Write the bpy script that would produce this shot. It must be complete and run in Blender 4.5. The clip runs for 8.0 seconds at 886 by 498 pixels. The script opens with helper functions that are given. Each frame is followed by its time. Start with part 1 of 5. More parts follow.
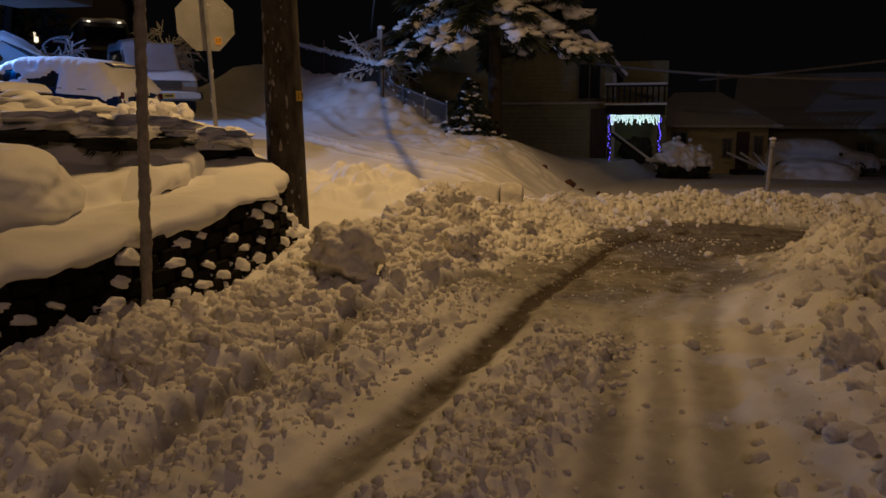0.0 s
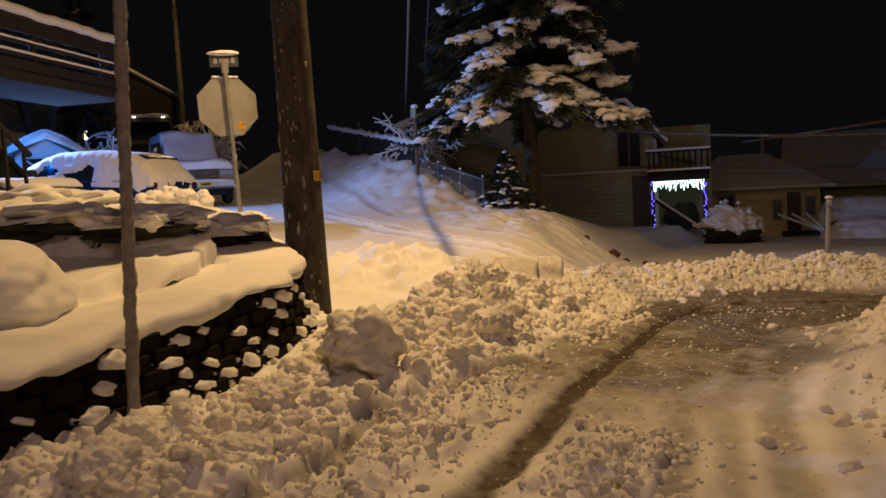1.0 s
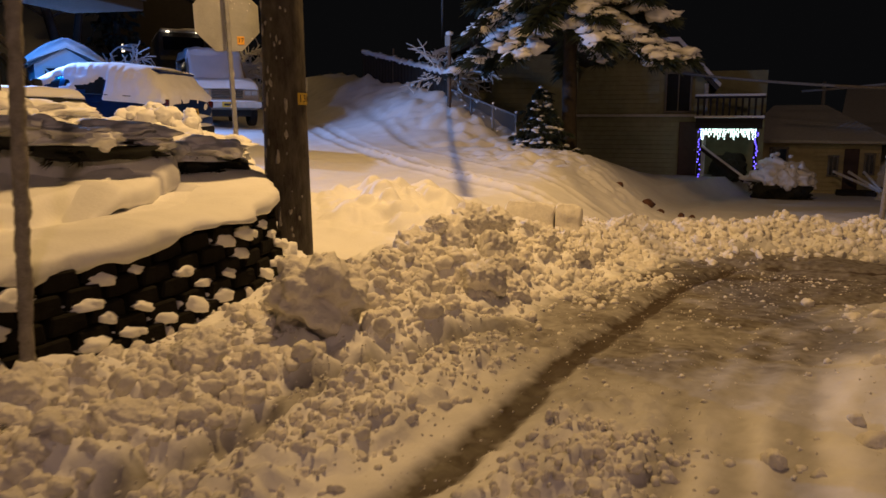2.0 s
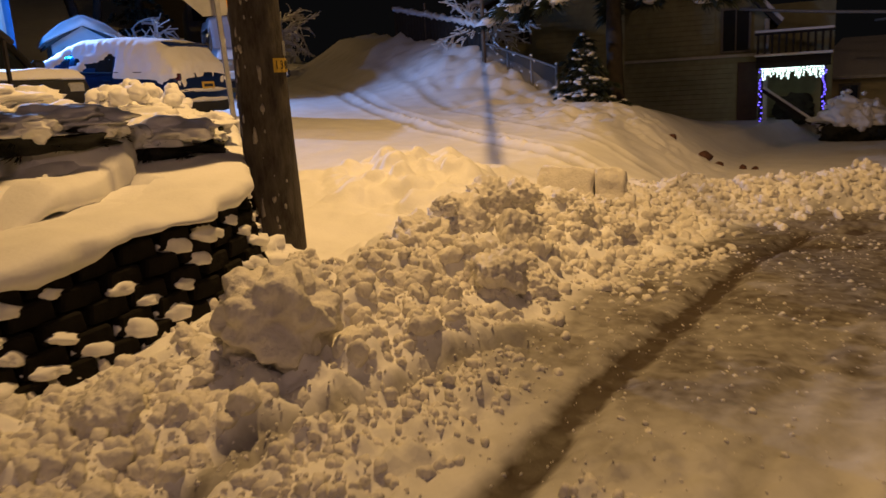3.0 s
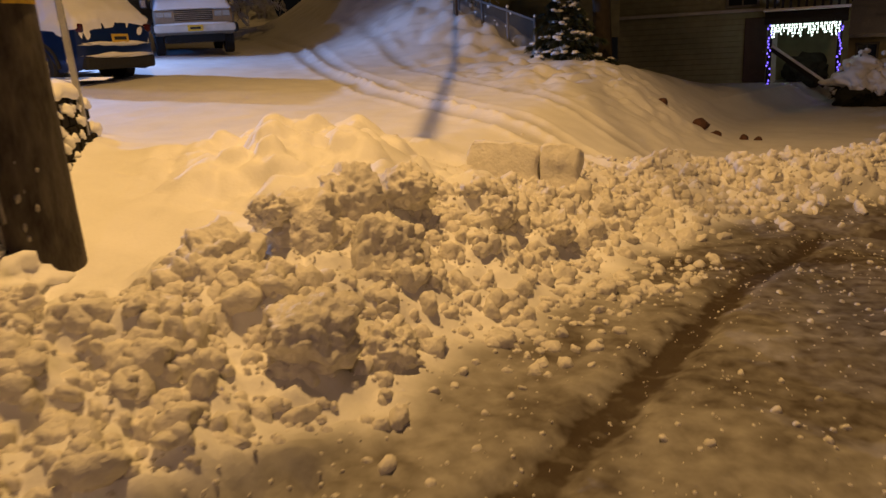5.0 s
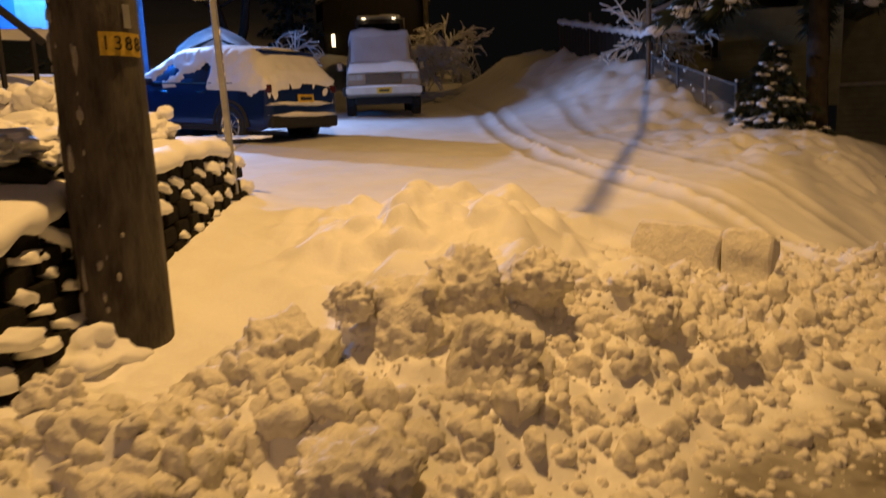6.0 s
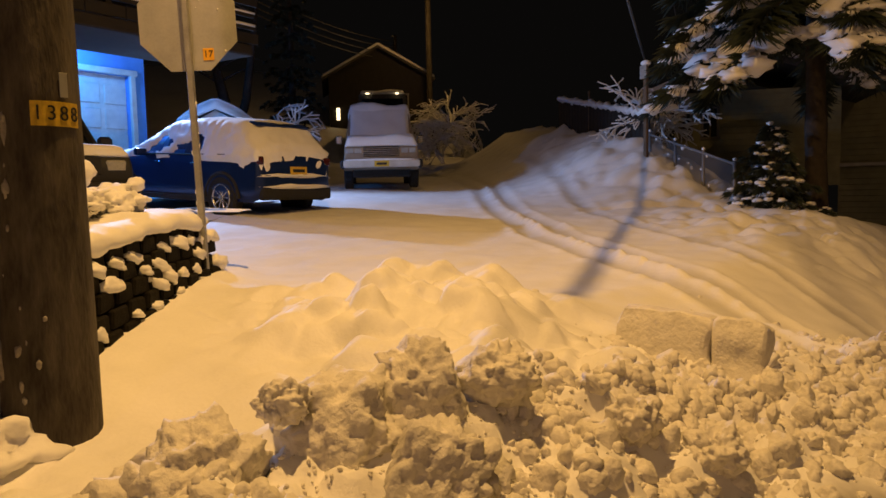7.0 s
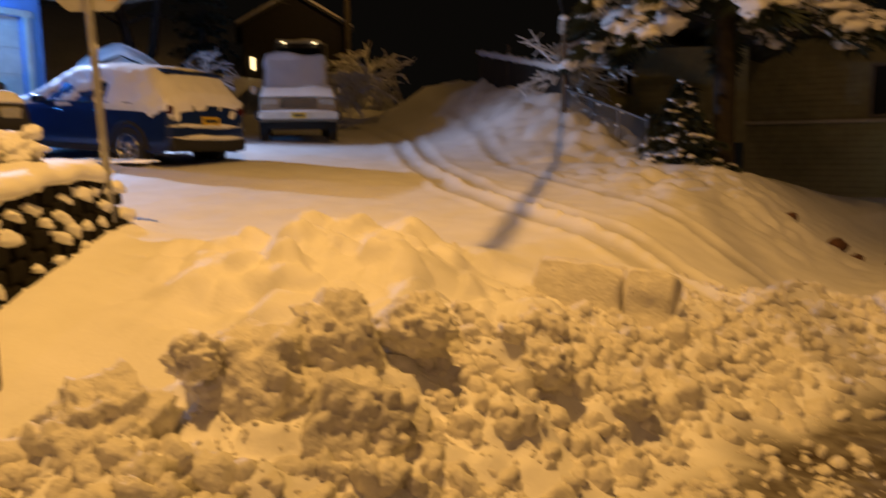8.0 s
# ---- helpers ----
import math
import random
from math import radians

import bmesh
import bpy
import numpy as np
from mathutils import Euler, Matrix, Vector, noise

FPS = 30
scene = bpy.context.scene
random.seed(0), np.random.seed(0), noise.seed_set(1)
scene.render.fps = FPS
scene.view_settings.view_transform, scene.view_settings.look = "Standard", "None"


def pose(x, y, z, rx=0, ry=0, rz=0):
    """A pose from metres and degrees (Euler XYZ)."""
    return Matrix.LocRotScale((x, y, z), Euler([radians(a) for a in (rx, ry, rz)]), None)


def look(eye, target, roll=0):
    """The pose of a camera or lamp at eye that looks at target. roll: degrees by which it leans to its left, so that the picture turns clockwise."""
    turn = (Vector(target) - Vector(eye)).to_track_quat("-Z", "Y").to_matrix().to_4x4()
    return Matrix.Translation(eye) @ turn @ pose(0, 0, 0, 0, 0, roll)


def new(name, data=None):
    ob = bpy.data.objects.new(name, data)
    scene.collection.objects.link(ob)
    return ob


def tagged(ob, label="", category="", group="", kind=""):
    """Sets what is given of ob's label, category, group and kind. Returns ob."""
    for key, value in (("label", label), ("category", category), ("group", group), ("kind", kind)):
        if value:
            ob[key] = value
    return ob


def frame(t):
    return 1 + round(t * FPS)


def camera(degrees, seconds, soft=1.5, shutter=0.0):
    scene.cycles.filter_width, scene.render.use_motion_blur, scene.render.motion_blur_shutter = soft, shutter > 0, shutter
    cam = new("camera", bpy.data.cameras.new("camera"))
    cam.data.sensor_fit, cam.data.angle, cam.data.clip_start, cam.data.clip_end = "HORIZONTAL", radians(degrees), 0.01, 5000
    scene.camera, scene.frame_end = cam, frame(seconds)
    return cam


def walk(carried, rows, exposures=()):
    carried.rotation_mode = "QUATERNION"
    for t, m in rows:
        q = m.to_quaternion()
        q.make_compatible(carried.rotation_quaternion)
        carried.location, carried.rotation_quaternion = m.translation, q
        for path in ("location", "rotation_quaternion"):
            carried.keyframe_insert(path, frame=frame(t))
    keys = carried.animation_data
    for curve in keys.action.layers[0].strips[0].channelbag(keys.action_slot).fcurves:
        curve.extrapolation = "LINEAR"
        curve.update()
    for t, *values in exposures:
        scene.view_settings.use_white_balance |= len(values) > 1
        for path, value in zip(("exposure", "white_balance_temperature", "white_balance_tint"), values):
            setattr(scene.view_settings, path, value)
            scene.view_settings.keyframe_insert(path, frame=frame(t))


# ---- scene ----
cam = camera(61.1, 8.0, shutter=0.5)
PATH = [
    (0, (0.383, -0.002, 1.479), (-0.523, 1.744, 1.117), -0.3),
    (0.5, (0.293, 0.217, 1.459), (-0.646, 1.96, 1.176), 0.2),
    (1, (0.243, 0.594, 1.442), (-0.779, 2.306, 1.283), -3.1),
    (1.2, (0.228, 0.712, 1.417), (-0.792, 2.41, 1.147), -1.4),
    (2.3, (0.135, 1.806, 1.437), (-1.002, 3.413, 1.083), -0.8),
    (2.5, (0.066, 2.001, 1.461), (-1.096, 3.577, 1.054), -2.0),
    (3, (-0.138, 2.539, 1.444), (-1.354, 4.067, 1.012), -3.4),
    (3.5, (-0.282, 3.075, 1.439), (-1.606, 4.507, 0.998), -1.5),
    (4, (-0.446, 3.59, 1.419), (-1.743, 5.023, 0.905), -1.1),
    (4.2, (-0.452, 3.781, 1.424), (-1.68, 5.262, 0.876), -2.2),
    (5.3, (-0.72, 4.837, 1.263), (-1.952, 6.326, 0.745), -3.7),
    (5.5, (-0.798, 5.013, 1.262), (-2.229, 6.324, 0.782), -2.2),
    (6, (-0.948, 5.338, 1.267), (-2.529, 6.513, 0.922), -2.2),
    (6.5, (-1.012, 5.6, 1.277), (-2.578, 6.837, 1.139), 1.3),
    (7, (-1.062, 5.685, 1.289), (-2.667, 6.868, 1.133), -1.3),
    (7.5, (-1.065, 5.679, 1.288), (-2.692, 6.831, 1.128), -0.8),
    (8, (-1.076, 5.708, 1.273), (-2.537, 7.045, 0.994), -0.7),
]
EXPOSURE = [(0, -0.75, 5800, 10), (0.3, -0.35, 5800, 10), (0.6, 0.12, 5800, 10), (1.2, 0.18, 5800, 10), (2.3, 0.12, 5950, 10), (4.2, 0.08, 6300, 10), (5.5, 0.0, 6700, 10), (7.0, -0.03, 7300, 10), (8, -0.08, 8500, 10)]
walk(cam, [(t, look(eye, target, roll)) for t, eye, target, roll in PATH], EXPOSURE)

# ---- night sky and lamps ----
world = bpy.data.worlds.new("night")
scene.world = world
world.use_nodes = True
world.node_tree.nodes["Background"].inputs[0].default_value = (0.45, 0.42, 0.42, 1)
world.node_tree.nodes["Background"].inputs[1].default_value = 0.006


def lamp(name, kind, place, energy, colour, size, target=None, cone=None, blend=0.6):
    data = bpy.data.lights.new(name, kind)
    data.energy, data.color = energy, colour
    if kind == "AREA":
        data.size = size
    else:
        data.shadow_soft_size = size
    if cone:
        data.spot_size, data.spot_blend = radians(cone), blend
    ob = new(name, data)
    ob.matrix_world = look(place, target) if target else Matrix.Translation(place)
    return ob


SODIUM = (1.0, 0.575, 0.19)
lamp("street_light_pole", "SPOT", (-4.14, 7.6, 8.22), 2420, SODIUM, 0.06, (-5.2, 9.2, 0), 142, 0.95)
lamp("street_light_corner", "SPOT", (5.5, -2.5, 7.5), 600, (1.0, 0.60, 0.45), 0.25, (-0.5, 4.5, 0), 140)
lamp("street_light_road", "SPOT", (0.5, 15.5, 8.6), 300, (1.0, 0.6, 0.36), 0.25, (-6, 19, 1), 140)
lamp("garage_flood", "SPOT", (-16.9, 9.75, 4.25), 1900, (0.34, 0.52, 1.0), 0.05, (-8.0, 12.8, 0.5), 110)
lamp("garage_inside", "POINT", (-16.25, 8.6, 4.05), 260, (0.02, 0.28, 1.0), 0.08)
lamp("street_light_far", "POINT", (-26.2, 23.9, 8.6), 170, SODIUM, 0.2)


# ---- materials ----
def material(name, colour, rough=0.6, metal=0.0, spread=0.25, scale=6.0, bump=0.2, fine=60.0, other=None, grain=0.35):
    """A surface with blotches and grain at two sizes, and fine relief."""
    m = bpy.data.materials.new(name)
    m.use_nodes = True
    n, l = m.node_tree.nodes, m.node_tree.links
    p = n["Principled BSDF"]
    co = n.new("ShaderNodeTexCoord")
    big, small = n.new("ShaderNodeTexNoise"), n.new("ShaderNodeTexNoise")
    big.inputs["Scale"].default_value, big.inputs["Detail"].default_value = scale, 5
    small.inputs["Scale"].default_value, small.inputs["Detail"].default_value = fine, 3
    for t in (big, small):
        l.new(co.outputs["Object"], t.inputs["Vector"])
    add = n.new("ShaderNodeMath")
    add.operation = "MULTIPLY_ADD"
    add.inputs[1].default_value = grain
    l.new(small.outputs["Fac"], add.inputs[0])
    l.new(big.outputs["Fac"], add.inputs[2])
    ramp = n.new("ShaderNodeValToRGB")
    ramp.color_ramp.elements[0].position, ramp.color_ramp.elements[1].position = 0.28 + grain / 2, 0.72 + grain / 2
    a = other or tuple(c * (1 - spread) for c in colour)
    ramp.color_ramp.elements[0].color, ramp.color_ramp.elements[1].color = (*a, 1), (*colour, 1)
    l.new(add.outputs[0], ramp.inputs[0])
    l.new(ramp.outputs[0], p.inputs["Base Color"])
    p.inputs["Roughness"].default_value, p.inputs["Metallic"].default_value = rough, metal
    if bump:
        b = n.new("ShaderNodeBump")
        b.inputs["Strength"].default_value, b.inputs["Distance"].default_value = bump, 0.02
        l.new(add.outputs[0], b.inputs["Height"])
        l.new(b.outputs[0], p.inputs["Normal"])
    return m


def glow(name, colour, strength):
    m = bpy.data.materials.new(name)
    m.use_nodes = True
    p = m.node_tree.nodes["Principled BSDF"]
    p.inputs["Base Color"].default_value = (*colour, 1)
    p.inputs["Emission Color"].default_value, p.inputs["Emission Strength"].default_value = (*colour, 1), strength
    return m


def snow_ground():
    """Snow that turns to packed, dirty slush where the wheels ran (attribute 'slush') and grey in lumps (attribute 'grit')."""
    m = material("snow_ground", (0.86, 0.85, 0.84), 0.62, 0, 0.1, 2.5, 0.35, 45)
    n, l = m.node_tree.nodes, m.node_tree.links
    p = n["Principled BSDF"]
    base = p.inputs["Base Color"].links[0].from_socket
    at = n.new("ShaderNodeAttribute")
    at.attribute_name = "slush"
    co = n.new("ShaderNodeTexCoord")
    t = n.new("ShaderNodeTexNoise")
    t.inputs["Scale"].default_value, t.inputs["Detail"].default_value = 13, 8
    l.new(co.outputs["Object"], t.inputs["Vector"])
    k = n.new("ShaderNodeMapRange")
    k.inputs[1].default_value, k.inputs[2].default_value, k.inputs[3].default_value, k.inputs[4].default_value = 0.3, 0.7, 0.86, 1.1
    l.new(t.outputs["Fac"], k.inputs[0])
    f = n.new("ShaderNodeMath")
    f.operation, f.use_clamp = "MULTIPLY", True
    l.new(at.outputs["Fac"], f.inputs[0])
    l.new(k.outputs[0], f.inputs[1])
    mix = n.new("ShaderNodeMix")
    mix.data_type = "RGBA"
    mix.inputs["B"].default_value = (0.052, 0.036, 0.023, 1)
    l.new(f.outputs[0], mix.inputs["Factor"])
    l.new(base, mix.inputs["A"])
    l.new(mix.outputs["Result"], p.inputs["Base Color"])
    r = n.new("ShaderNodeMapRange")
    r.inputs[3].default_value, r.inputs[4].default_value = 0.65, 0.56
    l.new(f.outputs[0], r.inputs[0])
    l.new(r.outputs[0], p.inputs["Roughness"])
    return m


M_GROUND = snow_ground()
M_SNOW = material("snow", (0.86, 0.85, 0.84), 0.65, 0, 0.08, 3, 0.3, 40)
M_CHUNK = material("snow_chunk", (0.78, 0.75, 0.70), 0.7, 0, 0.16, 12, 0.75, 42, None, 0.6)
# the wall's shade is put into this near-black base; low specular keeps it dark
M_SHADED_BLOCK = material("shaded_wall_block", (0.014, 0.012, 0.009), 0.9, 0, 0.5, 7, 0.6, 60)
M_SHADED_BLOCK.node_tree.nodes["Principled BSDF"].inputs["Specular IOR Level"].default_value = 0.12
M_POLE = material("pole_wood", (0.10, 0.085, 0.065), 0.85, 0, 0.6, 9, 0.8, 50, (0.018, 0.012, 0.008))
grain = M_POLE.node_tree.nodes.new("ShaderNodeMapping")
grain.inputs["Scale"].default_value = (1.5, 1.5, 0.4)
for node in [n for n in M_POLE.node_tree.nodes if n.type == "TEX_NOISE"]:
    M_POLE.node_tree.links.new(M_POLE.node_tree.nodes["Texture Coordinate"].outputs["Object"], grain.inputs["Vector"])
    M_POLE.node_tree.links.new(grain.outputs["Vector"], node.inputs["Vector"])
M_CRUST = material("rime", (0.36, 0.33, 0.29), 0.8, 0, 0.4, 20, 0.5, 80)
M_STEEL = material("galvanised_steel", (0.42, 0.42, 0.41), 0.5, 0.6, 0.35, 9, 0.15, 60)
M_SIGN = material("sign_back", (0.45, 0.45, 0.43), 0.45, 0.35, 0.25, 5, 0.05, 50)
M_ORANGE = material("orange_plate", (0.85, 0.42, 0.03), 0.5, 0, 0.15, 20, 0.05)
M_YELLOW = material("yellow_plate", (0.72, 0.48, 0.05), 0.55, 0, 0.35, 30, 0.05)
M_BLACK = material("black", (0.015, 0.015, 0.015), 0.6, 0, 0.3, 12, 0.05)
M_GREEN_SIGN = material("street_name_panel", (0.06, 0.09, 0.12), 0.5, 0, 0.3, 12, 0.05)
M_BLUE = material("blue_car_paint", (0.006, 0.022, 0.10), 0.3, 0.3, 0.15, 8, 0.0)
M_TAN = material("tan_car_paint", (0.33, 0.27, 0.20), 0.4, 0.1, 0.2, 8, 0.0)
M_CHROME = material("chrome", (0.7, 0.7, 0.7), 0.25, 0.9, 0.15, 14, 0.0)
M_RUBBER = material("rubber", (0.02, 0.02, 0.02), 0.85, 0, 0.3, 20, 0.2)
M_GLASS = material("dark_glass", (0.02, 0.025, 0.03), 0.12, 0, 0.3, 6, 0.0)
M_LENS = material("head_lamp_lens", (0.55, 0.55, 0.52), 0.15, 0.3, 0.2, 40, 0.1)
M_RED = material("tail_lamp", (0.06, 0.006, 0.006), 0.25, 0, 0.3, 20, 0.0)
M_BARK = material("bark", (0.05, 0.038, 0.028), 0.95, 0, 0.5, 8, 0.8, 40)
M_NEEDLE = material("spruce_needles", (0.032, 0.048, 0.028), 0.7, 0, 0.5, 5, 0.0)
M_TWIG = material("twig", (0.16, 0.11, 0.07), 0.9, 0, 0.4, 8, 0.3)
M_DARKLEAF = material("dark_shrub", (0.03, 0.03, 0.02), 0.85, 0, 0.5, 8, 0.4)
M_DECK = material("dark_deck_wood", (0.018, 0.014, 0.011), 0.8, 0, 0.4, 5, 0.3)
# blue of the garage lamp's light is mixed into the siding colour
M_SIDING = material("blue_lit_siding", (0.09, 0.32, 0.72), 0.6, 0, 0.15, 4, 0.1)
M_GARAGE = material("pale_siding", (0.62, 0.64, 0.66), 0.6, 0, 0.15, 4, 0.1)
M_YHOUSE = material("yellow_siding", (0.62, 0.52, 0.26), 0.75, 0, 0.2, 4, 0.15)
M_GHOUSE = material("olive_siding", (0.36, 0.35, 0.2), 0.75, 0, 0.25, 4, 0.15)
M_TRIM = material("white_trim", (0.6, 0.58, 0.53), 0.6, 0, 0.2, 6, 0.05)
M_ROOF = material("shingle", (0.09, 0.085, 0.08), 0.9, 0, 0.4, 8, 0.4)
M_DOOR = material("dark_door", (0.07, 0.035, 0.025), 0.6, 0, 0.3, 8, 0.1)
M_CABLE = material("cable", (0.12, 0.12, 0.12), 0.7, 0, 0.3, 8, 0.0)
M_FENCE = material("frosted_wire", (0.2, 0.2, 0.21), 0.6, 0.2, 0.3, 15, 0.1)
M_ROCK = material("broken_brick", (0.13, 0.06, 0.04), 0.9, 0, 0.5, 12, 0.5)
M_WHITELIGHT = glow("white_string_light", (0.75, 0.95, 0.85), 5.0)
M_PURPLE = glow("purple_string_light", (0.16, 0.10, 1.0), 4.0)
M_WARMLIGHT = glow("warm_lamp", (1.0, 0.8, 0.5), 3.0)
M_FRAME = material("house_trim", (0.22, 0.2, 0.16), 0.6, 0, 0.2, 6, 0.05)


# ---- building helpers ----
def finish(name, bm, mat, smooth=True):
    me = bpy.data.meshes.new(name)
    bm.to_mesh(me)
    bm.free()
    me.materials.append(mat)
    if smooth:
        me.shade_smooth()
    return new(name, me)


def part(name, bm, mat, parent, label="", smooth=False):
    ob = finish(name, bm, mat, smooth)
    ob.parent = parent
    if label:
        ob["label"] = label
    return ob


def thing(name, m, label, category, group="", kind=""):
    ob = new(name)
    ob.matrix_world = m
    return tagged(ob, label, category, group, kind)


def box(size, at=(0, 0, 0), bevel=0.0, bm=None, turn=None, seg=1):
    bm = bm or bmesh.new()
    m = Matrix.Translation(at) @ (turn or Matrix()) @ Matrix.Diagonal((*size, 1))
    made = bmesh.ops.create_cube(bm, size=1, matrix=m)
    if bevel:
        edges = list({e for v in made["verts"] for e in v.link_edges})
        bmesh.ops.bevel(bm, geom=edges, offset=bevel, segments=seg, profile=0.6, affect="EDGES")
    return bm


def cyl(r1, r2, a, b, seg=12, bm=None):
    bm = bm or bmesh.new()
    a, b = Vector(a), Vector(b)
    d = b - a
    m = Matrix.Translation((a + b) / 2) @ d.to_track_quat("Z", "Y").to_matrix().to_4x4()
    bmesh.ops.create_cone(bm, cap_ends=True, segments=seg, radius1=r1, radius2=r2, depth=d.length, matrix=m)
    return bm


def tube(points, r, bm=None, seg=6):
    bm = bm or bmesh.new()
    rings = []
    pts = [Vector(p) for p in points]
    for i, p in enumerate(pts):
        d = (pts[min(i + 1, len(pts) - 1)] - pts[max(i - 1, 0)]).normalized()
        q = d.to_track_quat("Z", "Y")
        rr = r[i] if isinstance(r, (list, tuple)) else r
        rings.append([bm.verts.new(p + q @ Vector((math.cos(k * math.tau / seg) * rr, math.sin(k * math.tau / seg) * rr, 0))) for k in range(seg)])
    for a, b in zip(rings, rings[1:]):
        for k in range(seg):
            bm.faces.new((a[k], a[(k + 1) % seg], b[(k + 1) % seg], b[k]))
    bm.faces.new(rings[0][::-1])
    bm.faces.new(rings[-1])
    return bm


def blob(at, radii, seed=0, amp=0.2, sub=2, freq=1.6, bm=None, flat=None, cuts=()):
    """An uneven lump, broken off along the planes in cuts; flat cuts its underside off at that fraction of its height below the middle."""
    bm = bm or bmesh.new()
    made = bmesh.ops.create_icosphere(bm, subdivisions=sub, radius=1)
    off = Vector((seed * 7.31, seed * 3.17, seed * 5.03))
    for v in made["verts"]:
        c = v.co.copy()
        k = 1 + amp * (noise.noise(c * freq + off) + 0.5 * noise.noise(c * freq * 2.7 + off))
        c *= k
        for cut, far in cuts:
            c -= cut * 0.72 * max(0.0, c.dot(cut) - far)
        if flat is not None:
            c.z = max(c.z, -flat)
        v.co = Vector((c.x * radii[0], c.y * radii[1], c.z * radii[2])) + Vector(at)
    return bm


def prism(profile, depth, bm=None, m=None):
    """A closed outline in x and z, pushed along y by depth, centred."""
    bm = bm or bmesh.new()
    m = m or Matrix()
    a = [bm.verts.new(m @ Vector((x, -depth / 2, z))) for x, z in profile]
    b = [bm.verts.new(m @ Vector((x, depth / 2, z))) for x, z in profile]
    bm.faces.new(a)
    bm.faces.new(b[::-1])
    for i in range(len(a)):
        j = (i + 1) % len(a)
        bm.faces.new((a[j], a[i], b[i], b[j]))
    return bm


# ---- the lie of the land ----
WALL = np.array([(-2.6, -2.0), (-3.36, 2.0), (-3.76, 3.9), (-4.02, 5.1), (-4.25, 5.6), (-4.62, 5.86), (-5.3, 6.38), (-6.4, 7.15), (-7.15, 7.72), (-7.75, 7.85), (-8.3, 7.5)])
BERM = np.array([(-3.1, -3.0), (-2.95, 1.0), (-2.95, 4.4), (-3.35, 6.6), (-3.4, 7.8), (-3.55, 9.7), (-3.0, 11.6), (-1.2, 13.2), (2.0, 14.4), (9.0, 15.6), (30.0, 18.0)])
BANK = np.array([(1.1, -4.0), (1.25, 2.0), (1.05, 4.5), (0.75, 7.0), (0.55, 8.6)])
FENCE = np.array([(-6.2, 15.6), (-8.6, 17.55), (-11.2, 18.6), (-14.2, 20.2), (-20.0, 23.4)])
TRACK_A = np.array([(-1.2, -1.0), (-1.36, 2.4), (-1.52, 4.4), (-1.67, 5.7), (-1.75, 6.9), (-1.87, 9.2), (-1.78, 10.3), (-1.25, 11.0), (0.3, 11.3), (3.0, 11.5), (9.0, 11.9)])
TRACK_B = np.array([(-0.05, -1.0), (-0.32, 2.6), (-0.85, 5.2), (-0.95, 7.2), (-0.5, 8.9), (0.9, 9.8), (3.5, 10.2), (9.0, 10.6)])
TRACK_C = np.array([(-2.6, -1.0), (-2.15, 1.8), (-2.45, 4.3), (-2.3, 5.8)])
TRACK_D = np.array([(-2.3, 9.0), (-1.4, 9.9), (0.6, 11.0), (4.0, 11.7), (9.0, 12.3)])
STREET = [np.array([(0.3, 10.4), (-4.0, 10.9), (-6.0, 11.4), (-8.0, 12.2), (-10.5, 13.7), (-14.5, 16.6), (-21.0, 20.3)]) + np.array((0.35, 0.93)) * o for o in (0.0, 0.42, 1.7)]


def ramp(a, b, v):
    k = np.clip((v - a) / (b - a), 0, 1)
    return k * k * (3 - 2 * k)


def along(line, x, y):
    """Distance to a bent line, how far along it (0 to its number of legs), and the side (left is positive)."""
    best, pos, side = np.full(x.shape, 1e9), np.zeros(x.shape), np.zeros(x.shape)
    for i in range(len(line) - 1):
        ax, ay = line[i]
        dx, dy = line[i + 1] - line[i]
        k = np.clip(((x - ax) * dx + (y - ay) * dy) / (dx * dx + dy * dy), 0, 1)
        ex, ey = x - ax - k * dx, y - ay - k * dy
        d = np.hypot(ex, ey)
        s = np.sign(dx * ey - dy * ex)
        near = d < best
        best, pos, side = np.where(near, d, best), np.where(near, i + k, pos), np.where(near, s, side)
    return best, pos, side


def scatter(ix, iy, seed):
    h = (ix.astype(np.int64) * 73856093) ^ (iy.astype(np.int64) * 19349663) ^ (int(seed * 7) * 83492791)
    h = ((h ^ (h >> 13)) * 1274126177) & 0x7FFFFFFF
    h = ((h ^ (h >> 15)) * 668265263) & 0x7FFFFFFF
    return ((h ^ (h >> 12)) & 0xFFFFF) / 0xFFFFF


def lumps(x, y, cell, seed, sharp=0.5):
    """Heaped clods: uneven domes with their middles scattered over a grid of that cell; 0 to 1."""
    bend = 0.16 * cell * (np.sin(3.1 * y / cell + seed) + 0.6 * np.sin(6.7 * (x + y) / cell))
    x, y = x + bend, y + 0.16 * cell * (np.sin(2.7 * x / cell + seed * 1.7) + 0.6 * np.sin(7.3 * (x - y) / cell))
    gx, gy = np.floor(x / cell), np.floor(y / cell)
    top = np.zeros(x.shape)
    for i in (-1, 0, 1):
        for j in (-1, 0, 1):
            cx, cy = gx + i, gy + j
            px, py = (cx + scatter(cx, cy, seed)) * cell, (cy + scatter(cx, cy, seed + 1)) * cell
            r = cell * (0.4 + 0.55 * scatter(cx, cy, seed + 2))
            t = scatter(cx, cy, seed + 4) * 3.14
            ex, ey = (x - px) * np.cos(t) + (y - py) * np.sin(t), (y - py) * np.cos(t) - (x - px) * np.sin(t)
            q = 1 - (ex * ex + 1.7 * ey * ey) / (r * r)
            top = np.maximum(top, np.where(q > 0, np.abs(q) ** sharp, 0) * (0.3 + 0.7 * scatter(cx, cy, seed + 3)) * r / cell)
    return top


